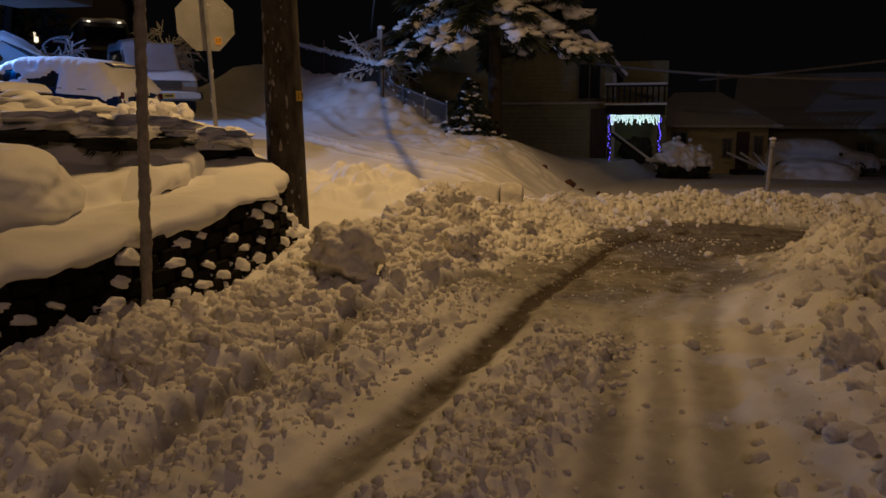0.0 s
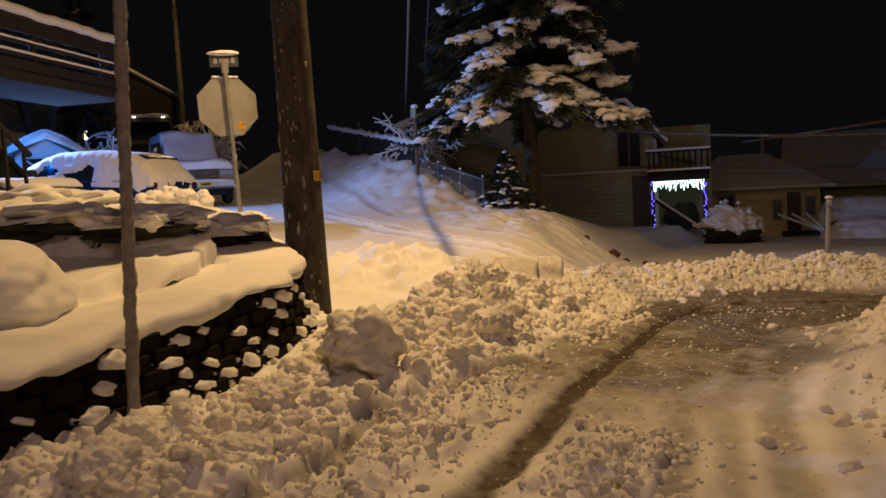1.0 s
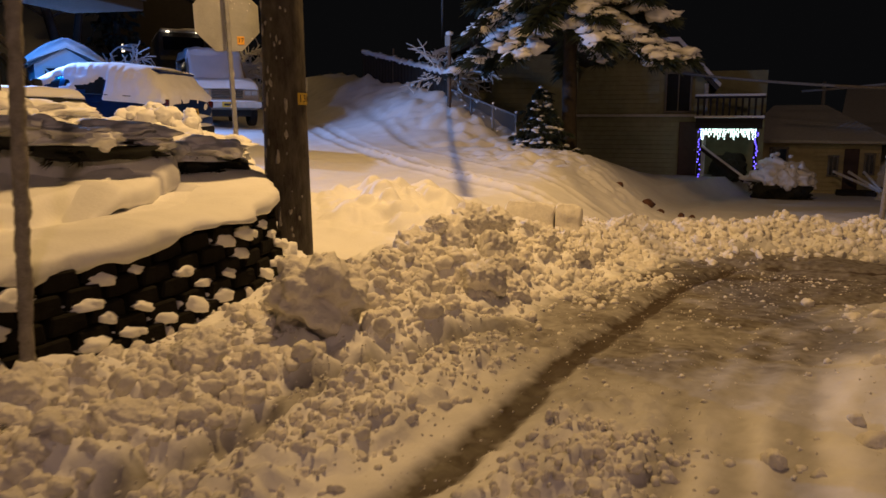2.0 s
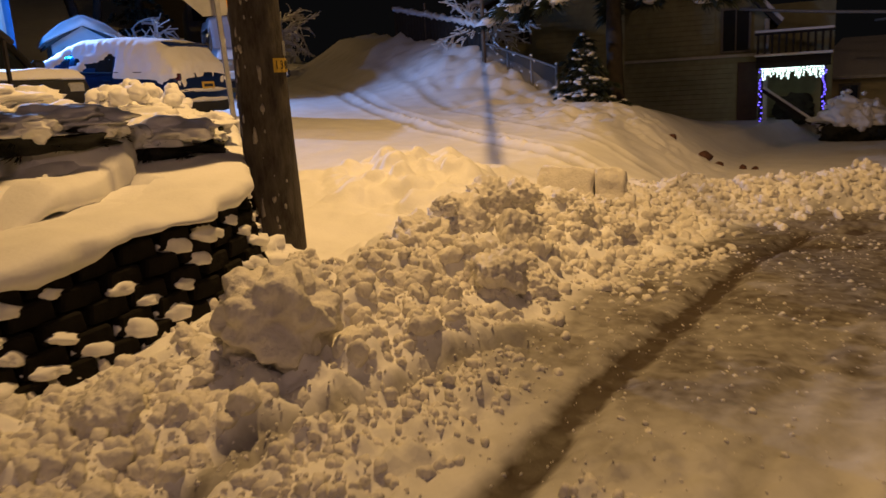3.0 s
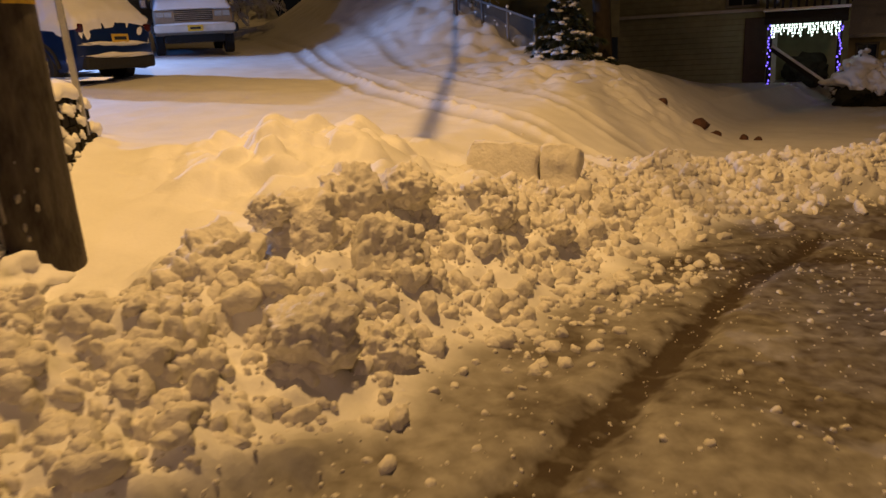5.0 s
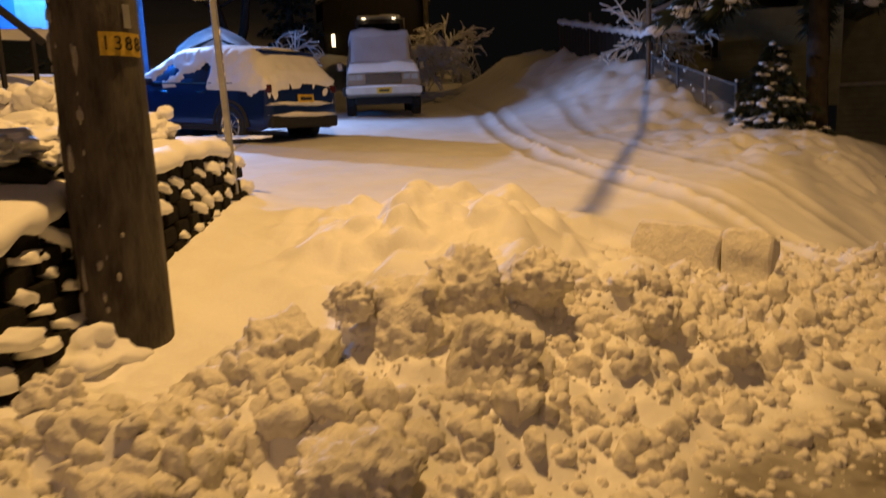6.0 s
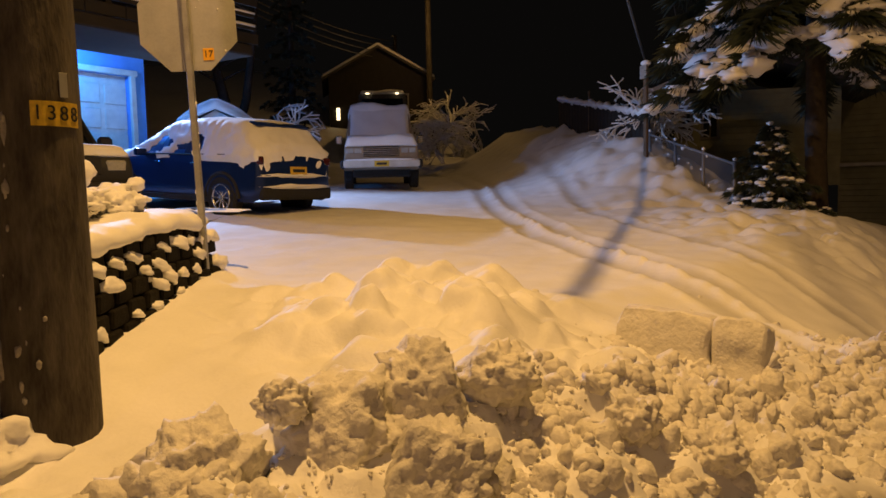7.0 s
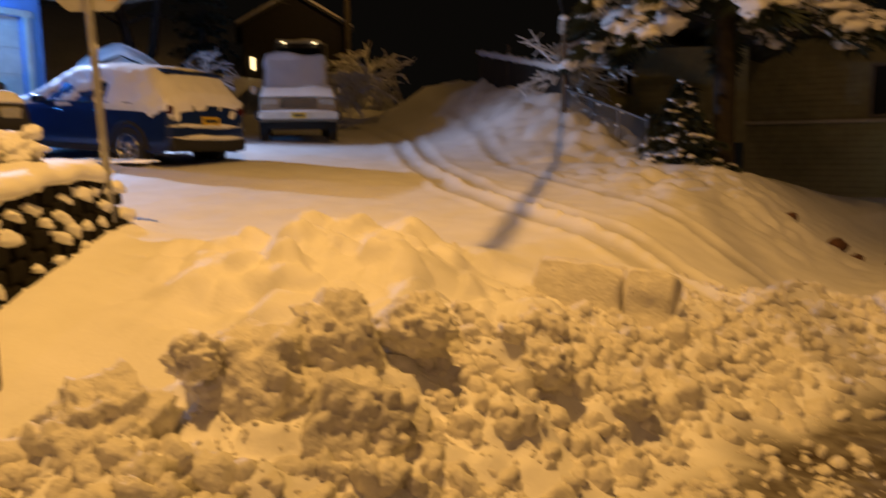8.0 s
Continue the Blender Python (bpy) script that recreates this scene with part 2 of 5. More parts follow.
def waves(x, y, size, seed):
    """Smooth uneven relief of that size, about -1 to 1."""
    v = np.zeros(x.shape)
    for k in range(6):
        a = seed * 1.7 + k * 2.4
        f = (0.7 + 0.25 * k) * 6.28 / size
        v += np.sin(f * (x * math.cos(a) + y * math.sin(a)) + seed * 3.1 + k * 1.9 + 1.3 * np.sin(f * 0.6 * (y * math.cos(a) - x * math.sin(a)) + k)) / (1 + 0.5 * k)
    return v / 2.4


def land(x, y):
    """The bare lie of the land: road, side street that climbs, yards that fall away."""
    road = -0.042 * np.clip(y - 6, 0, 60) - 0.01 * np.clip(x - 3, 0, 60)
    street = 0.42 - 0.075 * np.clip(x + 5.3, -22, 3) + 0.035 * (np.clip(y, 3, 13) - 9.75)
    street = street + 0.11 * np.clip(-21 - x, 0, 60) + 0.17 * np.clip(-27 - x, 0, 25)
    base = road + (street - road) * ramp(-2.9, -5.2, x + 0.25 * np.clip(y - 11, 0, 10))
    d, pos, side = along(FENCE, x, y)
    yard = ramp(0.2, 9.0, d) * (side < 0)
    fall = -0.1 - 0.02 * np.clip(y - 16, 0, 40)
    base = base + (np.minimum(fall, base) - base) * yard
    return base


def relief(x, y):
    """Height of the snow, and how slushy it is."""
    z = land(x, y)
    near = ramp(40, 16, np.hypot(x + 1, y - 6))
    # terraced bed behind the block wall
    d, pos, side = along(WALL, x, y)
    bed = (side > 0) & (x < -2.4) & (y < 8.4)
    front = 0.62 + 0.075 * np.clip(pos - 1, 0, 6)
    shelf = front + 0.07 * ramp(0.12, 0.6, d) + 0.1 * ramp(1.0, 4.0, d) + 0.03 * waves(x, y, 1.1, 3)
    tier = 0.19 * ramp(0.85, 1.0, d + 0.06 * waves(x, y, 0.7, 5) - 0.25 * ramp(2.6, 1.0, pos))
    inside = ramp(0.10, 0.2, d) * bed * ramp(-19, -9, x)
    z = z + (np.maximum(shelf + tier, z) - z) * inside
    # snow against the foot of the wall
    z = z + 0.10 * np.exp(-(d / 0.4) ** 2) * (~bed) * ramp(5.5, 3.5, pos) + 0.16 * np.exp(-(d / 0.5) ** 2) * (~bed) * ramp(4.5, 6, pos)
    # bank of ploughed snow along the kerb
    d, pos, side = along(BERM, x, y)
    tall = 0.22 + 0.17 * ramp(1.9, 3.0, pos) - 0.24 * ramp(3.8, 4.7, pos) + 0.2 * ramp(5.2, 6.5, pos) + 0.05 * waves(x, y, 1.6, 2)
    wide = np.where(side > 0, 0.5 + 0.25 * ramp(1.8, 3.0, pos), 0.62)
    heap = tall * np.exp(-(d / wide) ** 2)
    rough = np.exp(-(d / (wide * 1.25)) ** 4)
    flatbed = ramp(0.25, 0.75, d) * (side > 0) * ramp(2.9, 3.3, pos)
    # bank on the other side of the road
    d2, pos2, side2 = along(BANK, x, y)
    right = np.where(side2 < 0, np.exp(-(d2 / 2.6) ** 4), np.exp(-(d2 / 0.75) ** 2)) * ramp(0.9, 0.2, d2 * (pos2 > 3.99))
    heap = heap + right * (0.36 + 0.1 * waves(x, y, 1.3, 7))
    rough = np.maximum(rough, right * ramp(1.6, 0.9, d2 * (side2 < 0)))
    # snow thrown up against the fence of the side street
    d3, pos3, side3 = along(FENCE, x, y)
    heap = heap + np.interp(pos3, [0, 0.95, 2, 3, 4], [0.0, 0.05, 1.05, 1.4, 1.6]) * np.exp(-(d3 / np.where(side3 > 0, 2.0, 1.2)) ** 2)
    rough3 = 0.75 * np.exp(-(d3 / 1.7) ** 2)
    # pile in the mouth of the side street
    q = np.hypot((x + 5.0) / 1.35, (y - 8.4) / 1.15)
    pile = 0.42 * np.exp(-q ** 2 * 1.3)
    soft = np.exp(-q ** 4)
    z = z + heap + pile
    z = z + near * rough * (1 - 0.9 * flatbed) * ((0.07 + 0.12 * ramp(3.5, 5.5, y)) * lumps(x, y, 0.42, 11) + 0.15 * lumps(x, y, 0.22, 12, 0.7) + 0.06 * lumps(x, y, 0.11, 13, 0.7) - 0.09)
    z = z + soft * (0.36 * lumps(x, y, 0.62, 21, 0.7) + 0.2 * lumps(x, y, 0.3, 22, 0.8) + 0.05 * lumps(x, y, 0.13, 24, 0.8) * ramp(-0.2, 0.6, waves(x, y, 0.9, 27)) - 0.16) + rough3 * (0.2 * lumps(x, y, 0.8, 23) + 0.3 * lumps(x, y, 0.4, 25))
    # packed and driven snow
    lane = ramp(-2.75, -2.35, x) * (1 - rough)
    da, pa, sa = along(TRACK_A, x, y)
    left = (sa > 0) * ramp(0.2, 0.34, da) * ramp(7.0, 5.4, y) * ramp(-3.2, -2.6, x)
    crumb = np.maximum(np.exp(-((da - 0.55) / 0.34) ** 4) * (sa < 0) * ramp(5.6, 4.2, y + 0.4 * waves(x, y, 0.8, 15)), 0.75 * (sa > 0) * ramp(0.22, 0.4, da) * ramp(6.5, 5.0, y))
    z = z + near * lane * (0.003 * waves(x, y, 0.35, 4) + 0.022 * lumps(x, y, 0.09, 33) * ramp(0.0, 0.7, waves(x, y, 0.7, 44)) + 0.012 * lumps(x, y, 0.07, 45) + 0.012 * waves(x, y, 0.9, 5))
    z = z + near * lane * crumb * (0.09 * lumps(x, y, 0.17, 31) + 0.10 * lumps(x, y, 0.085, 32) + 0.06 * lumps(x, y, 0.05, 34) - 0.02)
    z = z + near * left * (0.07 * lumps(x, y, 0.2, 36, 0.7) + 0.05 * lumps(x, y, 0.12, 37, 0.7) - 0.03)
    slush = np.zeros(x.shape)
    for line, shift, w, deep, dirt, crisp in ((TRACK_A, 0.0, 0.11, 0.045, 1.08, 4), (TRACK_B, 0.0, 0.10, 0.02, 0.62, 3), (TRACK_B, 0.26, 0.09, 0.016, 0.5, 3), (TRACK_B, 0.52, 0.11, 0.02, 0.55, 3), (TRACK_B, 0.85, 0.09, 0.015, 0.3, 3), (TRACK_C, 0.0, 0.085, 0.09, 0.72, 6), (TRACK_D, 0.0, 0.32, 0.03, 0.97, 4)):
        d, pos, side = along(line, x - shift, y)
        d = d + 0.02 * waves(x, y, 0.5, 9) + 0.012 * waves(x, y, 0.13, 8)
        k = np.exp(-np.clip(d / w, 0, 4) ** crisp)
        z = z - k * deep - k * near * lane * crumb * 0.03
        slush = np.maximum(slush, dirt * k * ((0.62 + 0.38 * ramp(1.5, 4.2, y)) if line is TRACK_A else 1.0))
    d, pos, side = along(TRACK_A, x, y)
    reach = np.where(side < 0, 1.3 + 1.2 * ramp(5.0, 7.5, y), 0.85) + 0.15 * waves(x, y, 0.8, 16)
    slush = np.maximum(slush, 0.89 * ramp(reach, reach * 0.6, d) * ramp(3.8, 6.2, y + 0.5 * waves(x, y, 1.2, 19)) * lane * (0.82 + 0.18 * ramp(0.1, 0.5, lumps(x, y, 0.7, 41) + 0.5 * lumps(x, y, 0.22, 42))))
    slush = np.maximum(slush, 0.9 * ramp(7.6, 9.0, y) * ramp(13.2, 11.8, y + 0.1 * x) * ramp(-2.6, -2.0, x) * (1 - rough))
    for line in STREET:
        d, pos, side = along(line, x, y)
        k = np.exp(-(d / 0.13) ** 4)
        worn = 0.65 + 0.35 * waves(x, y, 1.1, 17)
        z = z - 0.045 * worn * k + 0.035 * worn * (1 + 0.5 * waves(x, y, 0.25, 18)) * np.exp(-((d - 0.2) / 0.07) ** 2) * ramp(-2.5, -3.5, x)
        slush = np.maximum(slush, 0.25 * k)
    slush = np.maximum(slush, 0.20 * lane * ramp(-0.5, 0.8, waves(x, y, 0.9, 12)) * ramp(14, 11, y))
    z = z + 0.02 * waves(x, y, 2.2, 1) + 0.008 * waves(x, y, 0.5, 2)
    return z, slush


def ground_at(x, y):
    return float(relief(np.array([x]), np.array([y]))[0][0])


def steps(dense0, dense1, fine, lo, hi, below, above, grow=1.09):
    v = list(np.arange(dense0, dense1, fine))
    s, p = fine, v[-1]
    while p < hi:
        s *= 1.012 if p < above else grow
        p += s
        v.append(p)
    s, p = fine, v[0]
    while p > lo:
        s *= 1.012 if p > below else grow
        p -= s
        v.insert(0, p)
    return np.array(v)


gx, gy = steps(-6.6, 1.7, 0.026, -600, 600, -16, 1.7), steps(1.2, 10.6, 0.030, -600, 600, 1.2, 19)
GX, GY = np.meshgrid(gx, gy)
GZ, SLUSH = relief(GX, GY)
nx, ny = len(gx), len(gy)
me = bpy.data.meshes.new("ground")
idx = np.arange(nx * ny).reshape(ny, nx)
quads = np.stack((idx[:-1, :-1], idx[:-1, 1:], idx[1:, 1:], idx[1:, :-1]), -1).reshape(-1, 4)
me.vertices.add(nx * ny)
me.vertices.foreach_set("co", np.stack((GX, GY, GZ), -1).astype(np.float32).ravel())
me.loops.add(quads.size)
me.loops.foreach_set("vertex_index", quads.astype(np.int32).ravel())
me.polygons.add(len(quads))
me.polygons.foreach_set("loop_start", (np.arange(len(quads)) * 4).astype(np.int32))
me.update(calc_edges=True)
me.attributes.new("slush", "FLOAT", "POINT").data.foreach_set("value", SLUSH.astype(np.float32).ravel())
me.materials.append(M_GROUND)
me.shade_smooth()
tagged(new("ground", me), "snow-covered ground with ploughed banks and slushy wheel tracks", "ground", kind="structure")


# ---- block wall with its snow ----
def resample(line, step, lo=0.0, hi=None):
    """Points at even steps along a bent line, each with its heading."""
    out, rest = [], 0.0
    for a, b in zip(line[:-1], line[1:]):
        n = float(np.hypot(*(b - a)))
        t = rest
        while t < n:
            out.append((*(a + (b - a) * t / n), math.atan2(b[1] - a[1], b[0] - a[0])))
            t += step
        rest = t - n
    return out


wall = tagged(new("retaining_wall"), "staggered concrete block retaining wall, shade put into its colour, with snow caught on its ledges", "wall", kind="structure")
rnd = random.Random(5)
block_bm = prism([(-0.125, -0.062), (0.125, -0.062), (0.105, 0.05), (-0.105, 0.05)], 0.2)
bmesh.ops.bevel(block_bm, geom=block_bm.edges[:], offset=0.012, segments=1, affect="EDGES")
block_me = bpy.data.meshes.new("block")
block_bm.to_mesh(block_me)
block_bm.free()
block_me.materials.append(M_SHADED_BLOCK)
dab_meshes = []
for k in range(4):
    b = blob((0, 0, 0), (0.122, 0.06, 0.045), 40 + k, 0.34, 3, 1.6, None, 0.5)
    dm = bpy.data.meshes.new("snow_dab")
    b.to_mesh(dm)
    b.free()
    dm.materials.append(M_SNOW)
    dm.shade_smooth()
    dab_meshes.append(dm)
for row in range(5):
    for i, (x, y, a) in enumerate(resample(WALL, 0.27)):
        if y < 0.8:
            continue
        shift = 0.135 * (row % 2)
        x, y = x + math.cos(a) * shift, y + math.sin(a) * shift
        pos = float(along(WALL, np.array([x]), np.array([y]))[1][0])
        top = 0.60 + 0.075 * min(max(pos - 1, 0), 6)
        z = top - 0.06 - row * 0.112
        back = 0.07 - 0.022 * row
        bx, by = x - math.sin(a) * back, y + math.cos(a) * back
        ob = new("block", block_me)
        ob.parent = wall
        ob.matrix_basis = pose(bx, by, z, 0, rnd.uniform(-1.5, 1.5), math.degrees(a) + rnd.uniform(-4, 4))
        if row and rnd.random() < 0.58:
            ob = new("snow_dab", rnd.choice(dab_meshes))
            ob.parent = wall
            k = rnd.uniform(0.75, 1.25)
            fx, fy = x + math.sin(a) * (0.022 * row - 0.015), y - math.cos(a) * (0.022 * row - 0.015)
            ob.matrix_basis = pose(fx + math.cos(a) * 0.13, fy + math.sin(a) * 0.13, z + 0.065, rnd.uniform(-5, 25), rnd.uniform(2, 24), math.degrees(a) + rnd.uniform(-20, 20)) @ Matrix.Diagonal((k * rnd.uniform(0.8, 1.2), k, k * rnd.uniform(0.8, 1.4), 1))
# snow lying on the top course and on the bed behind it, bulging over its edge
def snow_lip(name, label, inset, lift, first, last, plump):
    bm = bmesh.new()
    prev = None
    stations = resample(WALL, 0.05)
    for i, (x, y, a) in enumerate(stations):
        pos = float(along(WALL, np.array([x]), np.array([y]))[1][0])
        if not first < pos < last:
            continue
        h0 = 0.60 + 0.075 * min(max(pos - 1, 0), 6) + lift
        aa = sum(stations[min(max(i + k, 0), len(stations) - 1)][2] for k in range(-6, 7)) / 13
        lip = 0.055 + 0.06 * noise.noise(Vector((x * 2.1, y * 2.1, inset))) + 0.04 * noise.noise(Vector((x * 6, y * 6, 3 + inset)))
        sag = 0.03 + 0.10 * noise.noise(Vector((x * 4.5, y * 4.5, 2 + inset))) + 0.05 * noise.noise(Vector((x * 1.6, y * 1.6, 9 + inset)))
        ends = min(1.0, (pos - first) * 2.5 + 0.05, (last - pos) * 2.5 + 0.05)
        ring = []
        for off, up in ((0.30, 0.06), (0.02, -0.0 - sag * 0.6), (-lip * 0.9, -sag), (-lip * 1.25, 0.03 - sag * 0.4), (-lip * 1.15, 0.10), (-lip * 0.5, 0.165), (0.08, 0.205), (0.28, 0.225), (0.55, 0.20)):
            hang = 0.03 * min(max((2.7 - pos) / 1.5, 0), 1) * (off < 0.05) * (up < 0.15) * (inset == 0)
            off -= 0.35 * hang
            up -= hang * (1 - up / 0.15)
            px, py = x - math.sin(aa) * (off + inset), y + math.cos(aa) * (off + inset)
            w = 0.035 * noise.noise(Vector((px * 3.5, py * 3.5, up * 5))) + 0.012 * noise.noise(Vector((px * 11, py * 11, up * 9)))
            ring.append(bm.verts.new((px, py, h0 - (0.14 * (1 - ends) if inset else 0.0) + plump * (ends if inset else 1.0) * up * (0.9 + 0.35 * noise.noise(Vector((x * 1.3, y * 1.3, 5 + inset)))) + w)))
        if prev:
            for k in range(len(ring) - 1):
                bm.faces.new((prev[k], prev[k + 1], ring[k + 1], ring[k]))
        prev = ring
    part(name, bm, M_SNOW, wall, label, True)


snow_lip("snow_cap", "thick rounded snow lying on the wall", 0.0, 0.0, 0.7, 9.9, 0.55)
snow_lip("snow_ledge", "second rounded ledge of snow on the bed", 0.75, 0.13, 2.3, 6.2, 0.9)


# ---- utility pole ----
def utility_pole(x, y):
    g = ground_at(x, y)
    p = thing("utility_pole", pose(x, y, g - 0.4, 0, -0.4, 0), "rough dark wooden utility pole with snow crusted on its bark side", "utility pole")
    bm = bmesh.new()
    rows = 90
    rings = []
    for i in range(rows + 1):
        z = 10.0 * i / rows
        r = max(0.208 - 0.0125 * z, 0.12)
        ring = []
        for k in range(28):
            a = k * math.tau / 28
            q = r + 0.007 * noise.noise(Vector((math.cos(a) * 6, math.sin(a) * 6, z * 0.5))) + 0.004 * noise.noise(Vector((math.cos(a) * 14, math.sin(a) * 14, z * 2)))
            ring.append(bm.verts.new((q * math.cos(a), q * math.sin(a), z)))
        rings.append(ring)
    for a, b in zip(rings, rings[1:]):
        for k in range(28):
            bm.faces.new((a[k], a[(k + 1) % 28], b[(k + 1) % 28], b[k]))
    bm.faces.new(rings[-1])
    part("shaft", bm, M_POLE, p, "", True)
    # wind-blown snow on the weather side
    r = random.Random(3)
    for k in range(70):
        a = radians(r.gauss(-70, 32))
        z = r.uniform(0.5, 5.0)
        q = 0.206 - 0.0125 * z
        s = r.uniform(0.006, 0.024)
        part("snow_fleck", blob((q * math.cos(a), q * math.sin(a), z), (s * 0.6, s * 0.6, s * r.uniform(0.8, 2.0)), k, 0.5, 1), M_CRUST, p, "", True)
    for k in range(26):
        a, z = radians(r.gauss(-95, 38)), 0.5 + 2.2 * r.random() ** 1.6
        q, w = 0.203 - 0.0125 * z, r.uniform(0.015, 0.04)
        part("snow_patch", blob((q * math.cos(a), q * math.sin(a), z), (w * 0.45, w * 0.45, w * r.uniform(1.0, 2.4)), 90 + k, 0.7, 2, 2.2), M_CRUST, p, "", True)
    part("foot_snow", blob((0.0, -0.2, 0.33), (0.3, 0.26, 0.16), 5, 0.4, 4, 2.4), M_SNOW, p, "snow banked against the foot", True)
    plate = thing_plate(p)
    bm = tube([(0, 0, 8.2), (0.2, 0.75, 8.6), (0.5, 1.4, 8.5)], 0.035)
    part("lamp_arm", bm, M_STEEL, p)
    bm = box((0.2, 0.55, 0.09), (0.5, 1.4, 8.44), 0.03)
    part("lamp_head", bm, M_STEEL, p)
    return p


def letters(text, size, mat, name, parent, m):
    cu = bpy.data.curves.new(name, "FONT")
    cu.body, cu.size, cu.align_x, cu.align_y, cu.extrude = text, size, "CENTER", "CENTER", 0.001
    cu.materials.append(mat)
    ob = new(name, cu)
    ob.parent = parent
    ob.matrix_basis = m
    return ob


def thing_plate(p):
    a = 22
    q = 0.19
    m = pose(0, 0, 1.72, 0, 0, a)
    bm = bmesh.new()
    for k in range(9):
        t0 = radians(-32 + k * 7)
        t1 = radians(-32 + (k + 1) * 7)
        quad = [(q * math.cos(t0), q * math.sin(t0), -0.05), (q * math.cos(t1), q * math.sin(t1), -0.05), (q * math.cos(t1), q * math.sin(t1), 0.05), (q * math.cos(t0), q * math.sin(t0), 0.05)]
        bm.faces.new([bm.verts.new(c) for c in quad])
    bmesh.ops.remove_doubles(bm, verts=bm.verts, dist=0.0005)
    bmesh.ops.solidify(bm, geom=bm.faces[:], thickness=-0.004)
    plate = part("number_plate", bm, M_YELLOW, p, "curved yellow plate with black digits")
    plate.matrix_basis = m
    for k, c in enumerate("1388"):
        t = radians(-24 + k * 15.5)
        letters(c, 0.085, M_BLACK, "digit", plate, pose((q + 0.006) * math.cos(t), (q + 0.006) * math.sin(t), 0, 90, 0, 90 + math.degrees(t)))
    bm = box((0.004, 0.035, 0.10), (q, 0.03, 0.12), 0.001)
    t = part("tag", bm, M_SIGN, p, "small pale metal tag")
    t.matrix_basis = m
    return plate


utility_pole(-4.65, 6.2)


# ---- stop sign seen from behind ----
def stop_sign(x, y, yaw):
    g = ground_at(x, y)
    s = thing("stop_sign", pose(x, y, g, 0, -1.8, yaw), "grey back of an octagonal road sign on a snow-crusted steel post", "road sign")
    bm = prism([(-0.03, -0.0), (-0.018, 0.0), (-0.014, 0.022), (0.014, 0.022), (0.018, 0.0), (0.03, 0.0), (0.02, 0.03), (-0.02, 0.03)], 2.8, None, pose(0, 0, 1.2, 90))
    part("post", bm, M_STEEL, s)
    r = 0.375 / math.cos(math.pi / 8)
    bm = prism([(r * math.cos(math.pi / 8 + k * math.pi / 4), r * math.sin(math.pi / 8 + k * math.pi / 4)) for k in range(8)], 0.006, None, pose(0, 0.045, 2.0))
    plate = part("sign_plate", bm, M_SIGN, s, "bare grey octagonal metal back")
    bm = box((0.085, 0.004, 0.095), (0.145, 0.038, 1.75), 0.002)
    st = part("sticker", bm, M_ORANGE, s, "orange sticker with black digits")
    letters("17", 0.075, M_BLACK, "digits", st, pose(0.145, 0.033, 1.75, 90))
    bm = box((0.09, 0.05, 0.16), (0, 0, 2.5), 0.01)
    part("bracket", bm, M_STEEL, s)
    bm = box((0.36, 0.012, 0.16), (0, 0, 2.58), 0.01, None, pose(0, 0, 0, 0, 0, -8))
    nm = part("street_name_panel", bm, M_GREEN_SIGN, s, "dark street-name panel with snow on its edge")
    for k in range(4):
        part("letter_bar", box((0.045, 0.004, 0.07), (-0.11 + 0.073 * k, -0.009, 0), 0.002), M_SIGN, nm).matrix_basis = pose(0, 0, 2.58, 0, 0, -8)
    bm = blob((0, 0, 0), (0.2, 0.045, 0.035), 4, 0.25, 3, 2)
    part("snow", bm, M_SNOW, s, "", True).matrix_basis = pose(0, 0, 2.675, 0, 0, -8)
    r2 = random.Random(8)
    bm = bmesh.new()
    for k in range(70):
        z = r2.uniform(0.1, 2.6)
        t = r2.uniform(0.006, 0.016)
        blob((r2.uniform(-0.025, 0.025), -0.004, z), (t, t, t * 1.8), k, 0.3, 1, 1.6, bm)
    for k in range(8):
        t = r2.uniform(0.004, 0.009)
        blob((r2.uniform(-0.33, 0.33), 0.038, r2.uniform(1.72, 2.3)), (t, 0.006, t), k, 0.3, 1, 1.6, bm)
    for k in range(5):
        a = -0.13 + 0.065 * k
        blob((a, 0.045, 2.38), (0.05, 0.02, 0.02), k, 0.3, 1, 1.6, bm)
    tagged(part("snow_flecks", bm, M_SNOW, s, "", True), kind="stuff")
    return s


stop_sign(-7.05, 7.72, 59)


# ---- crusted post by the wall ----
def marker_post(x, y):
    g = ground_at(x, y)
    s = thing("sign_post", pose(x, y, g - 0.15, -1.6, 2.5, 0), "tall bare post crusted with snow, standing by the wall", "post")
    bm = bmesh.new()
    rings = []
    for i in range(180):
        z = 2.6 * i / 179
        ring = []
        for k in range(12):
            a = k * math.tau / 12
            q = 0.034 + 0.012 * noise.noise(Vector((math.cos(a) * 3, math.sin(a) * 3, z * 11))) + 0.006 * noise.noise(Vector((math.cos(a) * 7, math.sin(a) * 7, z * 40)))
            ring.append(bm.verts.new((q * math.cos(a), q * math.sin(a), z)))
        rings.append(ring)
    for a, b in zip(rings, rings[1:]):
        for k in range(12):
            bm.faces.new((a[k], a[(k + 1) % 12], b[(k + 1) % 12], b[k]))
    bm.faces.new(rings[-1])
    part("shaft", bm, M_CRUST, s, "", True)
    part("snow", blob((0, 0, 2.62), (0.06, 0.05, 0.05), 2, 0.2, 2), M_SNOW, s, "", True)


marker_post(-3.44, 3.24)


